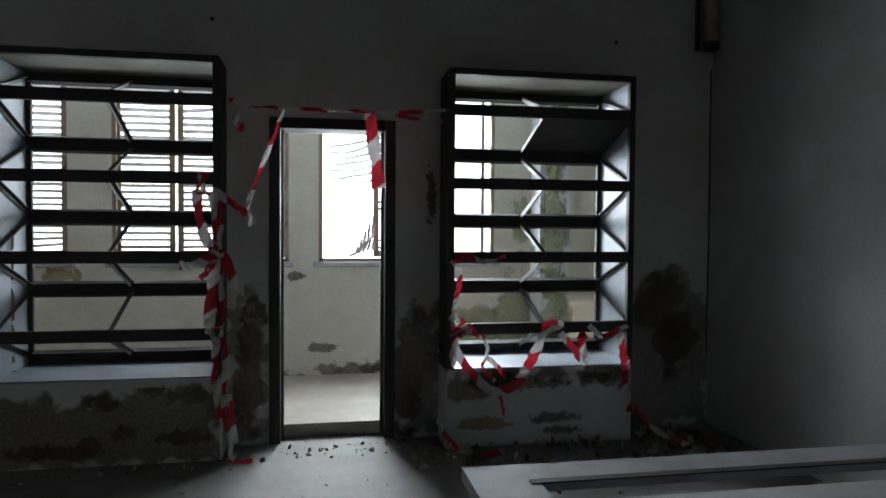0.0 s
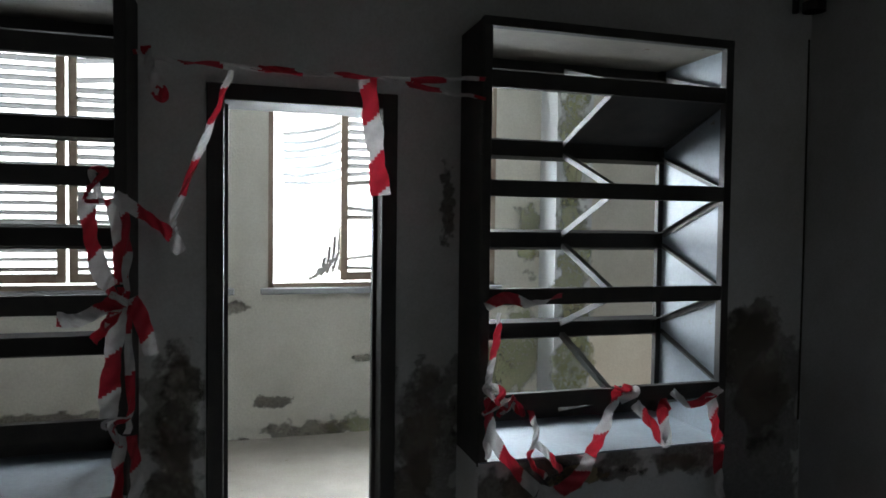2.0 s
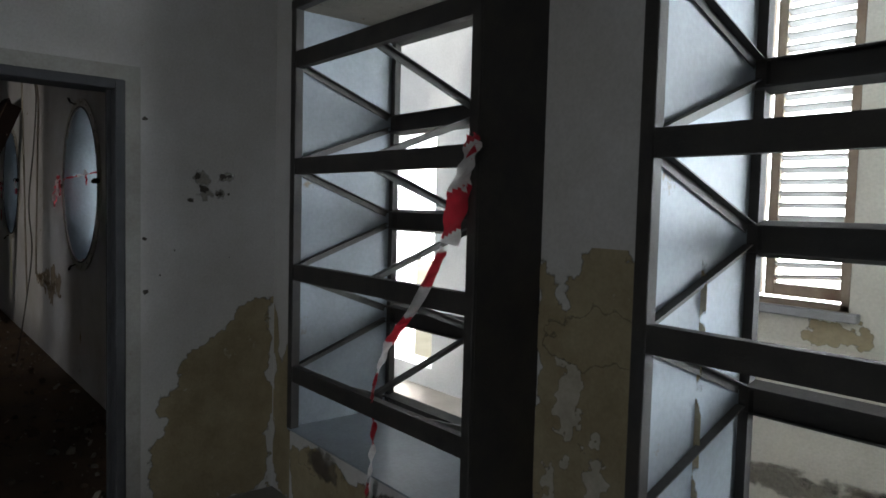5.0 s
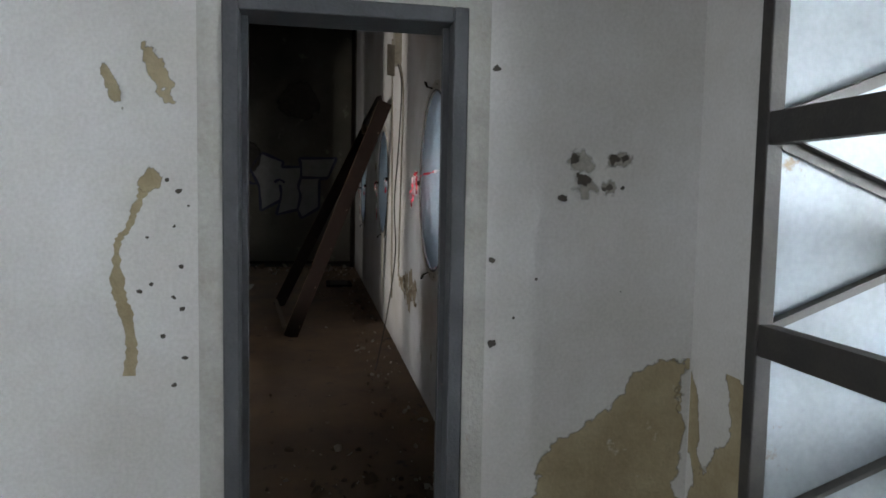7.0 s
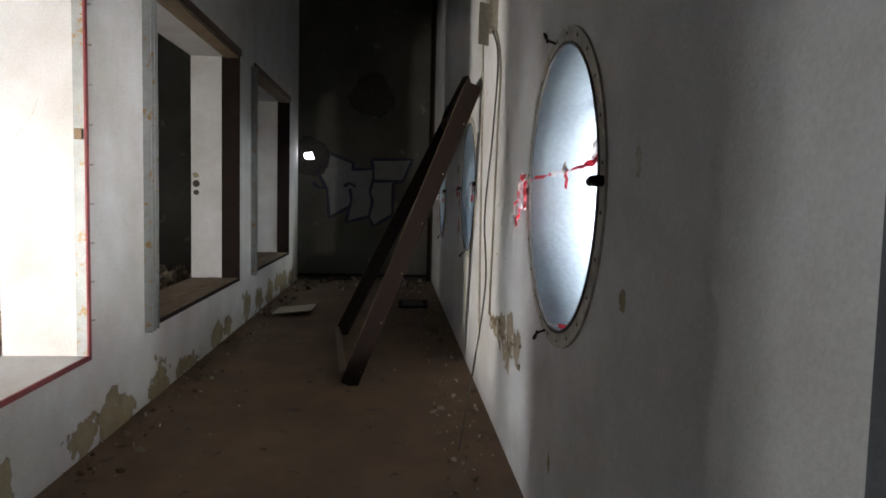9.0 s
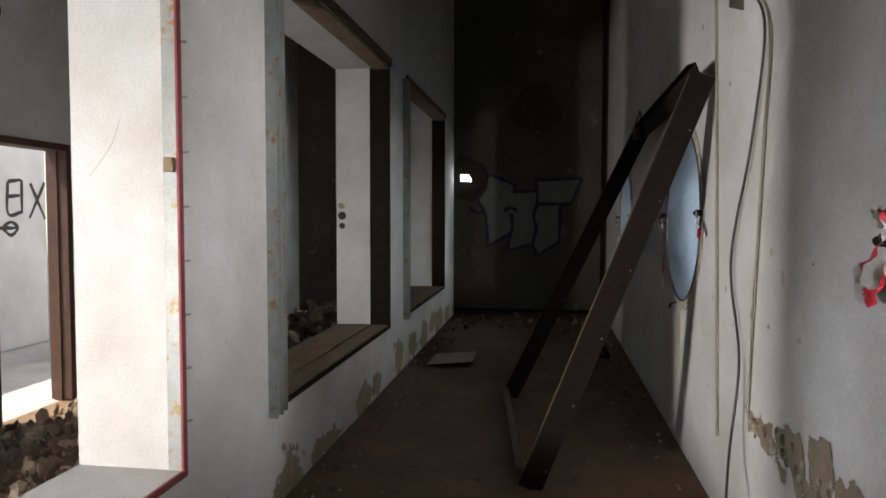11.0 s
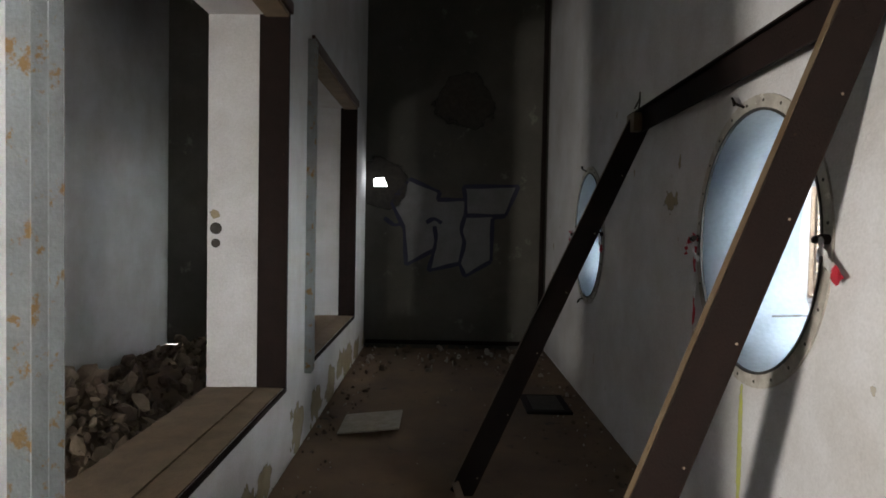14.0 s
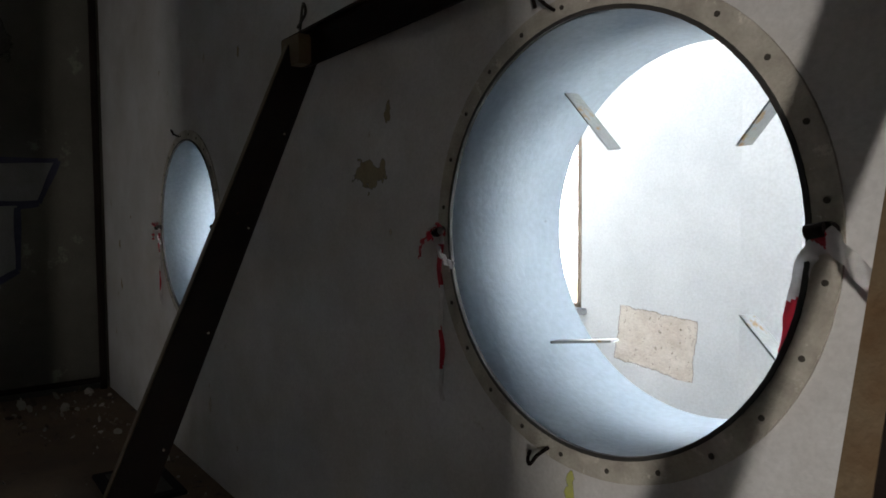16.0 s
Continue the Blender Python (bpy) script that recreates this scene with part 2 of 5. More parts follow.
M_PEEL = material("speckled_render", (0.62, 0.58, 0.52), (0.44, 0.38, 0.32), 0.9, scale=9, mix=0.8, grain=60, bump=0.5, spots=(0.12, 0.10, 0.07), spot_scale=40, spot_at=0.60, soft=1)
M_YELLOW = material("yellow_green_spray", (0.60, 0.62, 0.12), (0.55, 0.55, 0.20), 0.7, scale=10, mix=0.4, soft=0.8)



def translucent(m, share):
    """Thin plastic: part of the light passes through."""
    nt = m.node_tree
    p = nt.nodes["Principled BSDF"]
    tr = nt.nodes.new("ShaderNodeBsdfTranslucent")
    mx = nt.nodes.new("ShaderNodeMixShader")
    mx.inputs["Fac"].default_value = share
    nt.links.new(p.inputs["Base Color"].links[0].from_socket, tr.inputs["Color"])
    nt.links.new(p.outputs[0], mx.inputs[1])
    nt.links.new(tr.outputs[0], mx.inputs[2])
    nt.links.new(mx.outputs[0], nt.nodes["Material Output"].inputs["Surface"])


translucent(M_TAPE_R, 0.3)
translucent(M_TAPE_W, 0.3)


# ---- mesh helpers ----
def box(bm, lo, hi, m=None):
    vs = [bm.verts.new(Vector((x, y, z)) if m is None else m @ Vector((x, y, z))) for z in (lo[2], hi[2]) for y in (lo[1], hi[1]) for x in (lo[0], hi[0])]
    for q in ((0, 2, 3, 1), (4, 5, 7, 6), (0, 1, 5, 4), (2, 6, 7, 3), (0, 4, 6, 2), (1, 3, 7, 5)):
        bm.faces.new([vs[i] for i in q])


def bar(bm, a, b, w, h, up=(0, 0, 1)):
    """A straight bar of section w x h from a to b."""
    a, b = Vector(a), Vector(b)
    d = b - a
    side = d.cross(Vector(up))
    if side.length < 1e-6:
        side = d.cross(Vector((0, 1, 0)))
    side.normalize()
    top = side.cross(d).normalized()
    m = Matrix((side, d.normalized(), top)).transposed().to_4x4()
    m.translation = a
    box(bm, (-w / 2, 0, -h / 2), (w / 2, d.length, h / 2), m)


def disc(bm, centre, axis, r, depth, n=20, r2=None):
    ax = Vector(axis).normalized()
    m = ax.to_track_quat('Z', 'Y').to_matrix().to_4x4()
    m.translation = Vector(centre)
    bmesh.ops.create_cone(bm, cap_ends=True, segments=n, radius1=r, radius2=r if r2 is None else r2, depth=depth, matrix=m)


def tube(bm, points, r, n=8):
    """A round cable or pipe through points."""
    pts = [Vector(p) for p in points]
    rings = []
    for i, p in enumerate(pts):
        d = (pts[min(i + 1, len(pts) - 1)] - pts[max(i - 1, 0)]).normalized()
        s = d.cross(Vector((0.3, 0.9, 0.2))).normalized()
        t = d.cross(s)
        rings.append([bm.verts.new(p + r * (math.cos(2 * math.pi * k / n) * s + math.sin(2 * math.pi * k / n) * t)) for k in range(n)])
    for a, b in zip(rings, rings[1:]):
        for k in range(n):
            bm.faces.new((a[k], a[(k + 1) % n], b[(k + 1) % n], b[k]))
    bm.faces.new(rings[0][::-1])
    bm.faces.new(rings[-1])


def smooth_path(points, steps=6):
    """Points of a smooth line through the given ones."""
    p = [Vector(q) for q in points]
    p = [2 * p[0] - p[1]] + p + [2 * p[-1] - p[-2]]
    out = []
    for i in range(1, len(p) - 2):
        for k in range(steps):
            t = k / steps
            a, b, c, d = p[i - 1], p[i], p[i + 1], p[i + 2]
            out.append(0.5 * (2 * b + (c - a) * t + (2 * a - 5 * b + 4 * c - d) * t * t + (3 * b - a - 3 * c + d) * t ** 3))
    return out + [p[-2]]


def part(name, bm, mat, parent=None, label="", bevel=0.0, smooth=False):
    """Links a bmesh as one mesh object, under a thing or a part."""
    if bevel:
        bmesh.ops.bevel(bm, geom=bm.edges[:], offset=bevel, segments=1, affect='EDGES', clamp_overlap=True)
    bmesh.ops.recalc_face_normals(bm, faces=bm.faces[:])
    me = bpy.data.meshes.new(name)
    bm.to_mesh(me)
    bm.free()
    for mm in (mat if isinstance(mat, (list, tuple)) else [mat]):
        me.materials.append(mm)
    if smooth:
        me.polygons.foreach_set("use_smooth", [True] * len(me.polygons))
    ob = new(name, me)
    if parent:
        ob.parent = parent
    return tagged(ob, label=label)


def thing(name, label, category, group="", kind="", at=(0, 0, 0)):
    e = new(name)
    e.location = at
    return tagged(e, label, category, group, kind)


def solid(name, bm, mat, label, category, kind="structure", **k):
    return tagged(part(name, bm, mat, **k), label, category, kind=kind)


def wall_mesh(along, pos, thick, u0, u1, z0, z1, openings=()):
    """A wall with rectangular openings (a0, a1, zlo, zhi); along 'x' or 'y'; the face at pos, the back at pos + thick."""
    bm = bmesh.new()
    us = sorted({u0, u1, *[v for o in openings for v in o[:2] if u0 < v < u1]})
    zs = sorted({z0, z1, *[v for o in openings for v in o[2:] if z0 < v < z1]})

    def P(u, w, z):
        return bm.verts.new((u, w, z) if along == 'x' else (w, u, z))

    def is_open(i, j):
        if not (0 <= i < len(us) - 1 and 0 <= j < len(zs) - 1):
            return True
        a, b = (us[i] + us[i + 1]) / 2, (zs[j] + zs[j + 1]) / 2
        return any(o[0] < a < o[1] and o[2] < b < o[3] for o in openings)

    f, k = pos, pos + thick
    for i in range(len(us) - 1):
        for j in range(len(zs) - 1):
            if is_open(i, j):
                continue
            a, b, c, d = us[i], us[i + 1], zs[j], zs[j + 1]
            for w in (f, k):
                bm.faces.new((P(a, w, c), P(b, w, c), P(b, w, d), P(a, w, d)))
            if is_open(i - 1, j):
                bm.faces.new((P(a, f, c), P(a, k, c), P(a, k, d), P(a, f, d)))
            if is_open(i + 1, j):
                bm.faces.new((P(b, f, c), P(b, k, c), P(b, k, d), P(b, f, d)))
            if is_open(i, j - 1):
                bm.faces.new((P(a, f, c), P(b, f, c), P(b, k, c), P(a, k, c)))
            if is_open(i, j + 1):
                bm.faces.new((P(a, f, d), P(b, f, d), P(b, k, d), P(a, k, d)))
    bmesh.ops.remove_doubles(bm, verts=bm.verts[:], dist=0.0005)
    return bm


def stain(bm, centre, du, dv, normal, u0, u1, v0, v1, field, lift, most=90):
    """A thin stain on a surface wherever field(u, v), in metres from centre, is above zero."""
    thin = bm.verts.layers.float.get("thinness") or bm.verts.layers.float.new("thinness")
    c, du, dv, nn = Vector(centre), Vector(du), Vector(dv), Vector(normal)
    nu, nv = max(12, min(most, int((u1 - u0) / 0.007))), max(12, min(most, int((v1 - v0) / 0.007)))
    value, made = {}, {}
    for i in range(nu + 1):
        for j in range(nv + 1):
            u, v = u0 + (u1 - u0) * i / nu, v0 + (v1 - v0) * j / nv
            value[i, j] = field(u, v), u, v

    def corner(key):
        if key not in made:
            f, u, v = value[key]
            made[key] = bm.verts.new(c + du * u + dv * v + nn * lift)
            made[key][thin] = min(1.3, max(0.0, 1.0 - f / 0.28))
        return made[key]

    for i in range(nu):
        for j in range(nv):
            keys = (i, j), (i + 1, j), (i + 1, j + 1), (i, j + 1)
            if max(value[k][0] for k in keys) > -0.05:
                bm.faces.new([corner(k) for k in keys])


def blotch(bm, centre, du, dv, normal, w, h, seed, jag=0.35, n=40, lift=0.003):
    """A flat stain or break with a ragged, eroded outline, about w x h, a few millimetres proud of its surface."""
    rnd = random.Random(seed)
    off = Vector((rnd.uniform(-50, 50), rnd.uniform(-50, 50), rnd.uniform(-50, 50)))
    scale = 1.76 / max(min(w, h), 0.03)

    def field(u, v):
        f = noise.fractal(Vector((u * scale, v * scale, 0)) + off, 0.9, 2.1, 5)
        return 1.12 - math.hypot(2 * u / w, 2 * v / h) + jag * 1.15 * f

    stain(bm, centre, du, dv, normal, -0.75 * w, 0.75 * w, -0.75 * h, 0.75 * h, field, lift)


def seep(bm, centre, du, dv, normal, outline, seed, jag=0.5, lift=0.003):
    """A rising damp stain inside an outline of (u, v) corners."""
    rnd = random.Random(seed)
    off = Vector((rnd.uniform(-50, 50), rnd.uniform(-50, 50), 0))
    us, vs = [p[0] for p in outline], [p[1] for p in outline]
    n = len(outline)

    def field(u, v):
        inside, near = False, 9.0
        for k in range(n):
            (x0, y0), (x1, y1) = outline[k], outline[(k + 1) % n]
            if (y0 > v) != (y1 > v) and u < x0 + (x1 - x0) * (v - y0) / (y1 - y0):
                inside = not inside
            s = min(1.0, max(0.0, ((u - x0) * (x1 - x0) + (v - y0) * (y1 - y0)) / ((x1 - x0) ** 2 + (y1 - y0) ** 2)))
            near = min(near, math.hypot(u - x0 - s * (x1 - x0), v - y0 - s * (y1 - y0)))
        f = noise.fractal(Vector((u * 7, v * 7, 0)) + off, 0.9, 2.1, 5)
        return (near if inside else -near) / 0.12 + jag * f + 0.1

    stain(bm, centre, du, dv, normal, min(us), max(us), min(vs), max(vs), field, lift, 130)


def profile(bm, a, b, section, up=(0, 0, 1)):
    """A rolled section, a closed outline of (side, up) points, drawn from a to b."""
    a, b = Vector(a), Vector(b)
    d = (b - a).normalized()
    side = d.cross(Vector(up)).normalized()
    top = side.cross(d)
    ends = [[bm.verts.new(p + side * s + top * t) for s, t in section] for p in (a, b)]
    n = len(section)
    for k in range(n):
        bm.faces.new((ends[0][k], ends[0][(k + 1) % n], ends[1][(k + 1) % n], ends[1][k]))
    bm.faces.new(ends[0][::-1])
    bm.faces.new(ends[1])


X, Y, Z = Vector((1, 0, 0)), Vector((0, 1, 0)), Vector((0, 0, 1))

# ---- the large structure ----
ROOM_W, ROOM_E, FRONT = -2.41, 4.785, 4.25        # room with the louvre boxes
DUCT_WALL, INNER_WALL = 3.77, 1.165               # corridor
END = -15.58
OUTER = 5.96                                     # gallery's outer wall
BOXES = (("C", -1.818, -0.554), ("L", 0.047, 1.330), ("R", 2.753, 4.028))
SILL, HEAD = 0.525, 2.445
WINDOWS = ((-6.50, -4.90), (-10.58, -7.62), (-14.45, -11.45))
DUCTS = ((-5.20, 1.675), (-9.04, 1.74), (-12.76, 1.71))
DUCT_R = 0.63
DEEP = 0.55                                       # thickness of the duct wall
THICK, THIN = 0.56, 0.52                                     # thickness of the inner wall
TOP = 5.6                                         # corridor ceiling

bm = wall_mesh('x', FRONT, 0.25, ROOM_W - 0.16, ROOM_E + 0.2, 0, 3.7, [(a, b, SILL, HEAD) for _, a, b in BOXES] + [(1.61, 2.435, -1, 2.16)])
wall_front = solid("wall_front", bm, M_ROOM, "pale grey plaster wall with damp peeling foot, door opening and louvre boxes", "wall")
bm = wall_mesh('y', ROOM_W, -0.16, -2.6, FRONT, 0, 3.7, [(2.696, 3.387, -1, 2.12)])
wall_west = solid("wall_west", bm, M_ROOM, "off-white plaster partition wall with narrow doorway and damp stain", "wall")
bm = wall_mesh('y', ROOM_E, 0.2, -2.6, FRONT, 0, 3.7)
wall_east = solid("wall_east", bm, M_ROOM, "shaded grey plaster side wall of the room", "wall")
# The opening is unseen, cut only to let the added fill lamp in.
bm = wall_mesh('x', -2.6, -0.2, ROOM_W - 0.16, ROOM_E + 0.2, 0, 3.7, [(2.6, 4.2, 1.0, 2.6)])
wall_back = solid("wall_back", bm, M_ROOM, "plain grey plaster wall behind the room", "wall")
bm = bmesh.new()
box(bm, (ROOM_W - 0.16, -2.8, 3.7), (ROOM_E + 0.2, FRONT + 0.24, 3.85))
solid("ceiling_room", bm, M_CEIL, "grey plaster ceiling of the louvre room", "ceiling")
bm = bmesh.new()
box(bm, (ROOM_W - 0.08, -2.8, -0.2), (ROOM_E + 0.2, FRONT + 0.13, 0))
floor_room = solid("floor_room", bm, M_FLOOR, "worn grey concrete floor with dust and debris", "floor")

bm = bmesh.new()
box(bm, (ROOM_W + 0.001, 4.155, 0), (-1.826, FRONT - 0.001, 3.69))
wall_pier = solid("wall_pier", bm, M_ROOM, "shallow pale plaster pier in the room corner", "pier")
bm = bmesh.new()
seep(bm, (0, 4.155, 0), X, Z, -Y, [(-2.40, 0.0), (-1.83, 0.0), (-1.83, 0.75), (-1.98, 0.82), (-2.06, 1.0), (-2.16, 1.06), (-2.24, 0.80), (-2.33, 0.70), (-2.36, 0.93), (-2.40, 1.0)], "pier", 0.6)
part("damp_patch", bm, M_DAMP, wall_pier, "ochre damp stain in flaking plaster")

# corridor
bm = bmesh.new()
SQ = 0.80
us = [END]
for cx, cz in sorted(DUCTS):
    us += [cx - SQ, cx + SQ]
us += [ROOM_W - 0.16]
for a, b in zip(us[0::2], us[1::2]):
    box(bm, (a, DUCT_WALL, 0), (b, DUCT_WALL + DEEP, TOP))
for cx, cz in DUCTS:
    box(bm, (cx - SQ, DUCT_WALL, 0), (cx + SQ, DUCT_WALL + DEEP, cz - SQ))
    box(bm, (cx - SQ, DUCT_WALL, cz + SQ), (cx + SQ, DUCT_WALL + DEEP, TOP))
    n = 64
    for w in (DUCT_WALL, DUCT_WALL + DEEP):
        ring, sq = [], []
        for k in range(n):
            a = 2 * math.pi * k / n
            c, s = math.cos(a), math.sin(a)
            f = SQ / max(abs(c), abs(s))
            ring.append(bm.verts.new((cx + DUCT_R * 1.01 * c, w, cz + DUCT_R * 1.01 * s)))
            sq.append(bm.verts.new((cx + f * c, w, cz + f * s)))
        for k in range(n):
            bm.faces.new((ring[k], ring[(k + 1) % n], sq[(k + 1) % n], sq[k]))
bmesh.ops.remove_doubles(bm, verts=bm.verts[:], dist=0.0005)
wall_ducts = solid("wall_ducts", bm, M_HALL, "cream plaster corridor wall pierced by three round ducts", "wall")
holes = [(a, b, 0.60, 3.235) for a, b in WINDOWS]
bm = wall_mesh('x', INNER_WALL, -THIN, -7.05, ROOM_W - 0.16, 0, TOP, holes[:1])
wall_inner_near = solid("wall_inner_near", bm, M_HALL, "white plaster corridor wall with one large opening", "wall")
bm = wall_mesh('x', INNER_WALL, -THICK, END, -7.05, 0, TOP, holes[1:])
wall_inner = solid("wall_inner", bm, M_HALL, "thick white plaster corridor wall with two large openings", "wall")
bm = wall_mesh('y', END, -0.2, -1.75, DUCT_WALL + DEEP, 0, TOP)
wall_end = solid("wall_end", bm, M_DARKWALL, "dark sooty end wall with graffiti and a broken hole", "wall")
bm = bmesh.new()
box(bm, (END - 0.2, -1.75, TOP), (ROOM_W - 0.162, DUCT_WALL + DEEP, TOP + 0.15))
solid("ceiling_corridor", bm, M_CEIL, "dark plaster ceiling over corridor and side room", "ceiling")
bm = bmesh.new()
box(bm, (END, INNER_WALL - 0.3, -0.2), (ROOM_W - 0.08, DUCT_WALL + 0.3, 0))
floor_corridor = solid("floor_corridor", bm, M_FLOOR_HALL, "brown dusty corridor floor with dirt and stains", "floor")

# Unseen wall added to stop sun leaking in above the room ceiling.
bm = bmesh.new()
box(bm, (ROOM_W - 0.16, -1.75, 3.85), (ROOM_W - 0.02, DUCT_WALL + DEEP, TOP + 0.15))
solid("added_upper_wall", bm, M_HALL, "added unseen wall closing the gap above the lower room", "wall")
# side room beyond the large openings, and the room behind it
GRAF = -1.66
# The second opening is unseen, made for the two added lamps.
bm = wall_mesh('x', GRAF, -0.2, END, ROOM_W - 0.16, 0, TOP, [(-9.53, -8.61, -1, 2.37), (-4.4, -3.0, 0.6, 2.2)])
wall_graffiti = solid("wall_graffiti", bm, M_HALL, "white plaster wall with black graffiti and brown door frame", "wall")
bm = wall_mesh('y', ROOM_W - 0.16, -0.16, GRAF, INNER_WALL - THIN, 0, TOP)
solid("wall_side_room", bm, M_HALL, "plain white plaster end wall of the side room", "wall")
bm = bmesh.new()
box(bm, (END, GRAF - 0.1, -0.2), (ROOM_W - 0.2, INNER_WALL - 0.3, -0.01))
floor_side = solid("floor_side_room", bm, M_FLOOR_HALL, "dirty floor of the side room under earth and rubble", "floor")
bm = bmesh.new()
box(bm, (END - 4, -6.0, -0.2), (-4.9, GRAF - 0.1, -0.012))
solid("floor_back_room", bm, M_FLOOR_GALLERY, "sunlit dusty screed of the room behind the doorway", "floor")
bm = wall_mesh('x', -4.05, -0.2, END - 4, -7.0, 0, 2.9)
wall_backroom = solid("wall_back_room", bm, M_HALL, "cream plaster wall with small black graffiti", "wall")

# gallery outside the louvre boxes and ducts
G_OPEN = [(-1.15, -0.19), (0.17, 1.66), (1.93, 3.575), (-5.6, -4.10), (-8.6, -7.2), (-12.6, -10.99)]
bm = wall_mesh('x', OUTER, 0.22, -2.6, 6.6, -0.2, 3.7, [(a, b, 1.13, 3.05) for a, b in G_OPEN if a > -2.6])
wall_gallery = solid("wall_gallery", bm, M_GALLERY, "weathered cream gallery wall with shuttered windows and mould", "wall")
bm = wall_mesh('x', OUTER, 0.22, END - 0.2, -2.6, -0.2, 3.7, [(a, b, 1.13, 2.62) for a, b in G_OPEN if a < -2.6] + [(-3.80, -3.28, 0.25, 2.25)])
wall_gallery_west = solid("wall_gallery_west", bm, M_GWHITE, "blue-white gallery wall opposite the round ducts", "wall")
bm = bmesh.new()
box(bm, (-9.55, OUTER - 0.45, 0), (-9.25, OUTER, 3.7))
solid("gallery_pier", bm, M_GWHITE, "white plaster pier in the gallery", "pier")
bm = bmesh.new()
box(bm, (-2.6, FRONT + 0.1, 3.7), (6.6, OUTER + 0.22, 3.85))
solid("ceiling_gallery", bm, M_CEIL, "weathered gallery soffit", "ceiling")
bm = bmesh.new()
box(bm, (END - 0.2, FRONT + 0.13, -0.2), (6.6, OUTER, 0.09))
box(bm, (END - 0.2, DUCT_WALL + 0.3, -0.2), (ROOM_W - 0.16, FRONT + 0.13, 0.09))
floor_gallery = solid("floor_gallery", bm, M_FLOOR_GALLERY, "pale screed gallery floor with dirt along the wall", "floor")
bm = wall_mesh('y', 6.4, 0.2, FRONT + 0.26, OUTER, 0, 3.7)
solid("wall_gallery_end", bm, M_GALLERY, "weathered end wall of the gallery", "wall")
bm = bmesh.new()
box(bm, (3.94, OUTER - 0.28, 0.08), (4.23, OUTER, 3.7))
pilaster = solid("pilaster", bm, M_GWHITE, "white plaster pilaster with green moss on its face", "pilaster")
bm = bmesh.new()
box(bm, (END - 4.2, -6.2, -3.6), (6.6, OUTER + 0.22, -0.2))
solid("foundation", bm, M_GALLERY, "storey below the floor, plain weathered render", "wall")
bm = bmesh.new()
box(bm, (-400, -400, -4.0), (400, 400, -3.6))
solid("ground", bm, M_GROUND, "dry yard ground outside the building", "ground")

bm = bmesh.new()
box(bm, (-70, 45, -3.6), (70, 45.2, 40))
glow = bpy.data.materials.new("hazy_sky")
glow.use_nodes = True
gp = glow.node_tree.nodes["Principled BSDF"]
gp.inputs["Base Color"].default_value = (0.8, 0.8, 0.8, 1)
gp.inputs["Emission Color"].default_value = (0.93, 0.97, 1.0, 1)
gp.inputs["Emission Strength"].default_value = 14
solid("backdrop", bm, glow, "bright hazy white sky beyond the gallery", "sky")

# ---- louvre boxes ----
FRONT_Z = (2.210, 1.735, 1.255, 0.785)
REAR_Z = (2.420, 1.975, 1.498, 1.020, 0.560)
BOX_Y0, BOX_Y1 = 3.955, 4.52


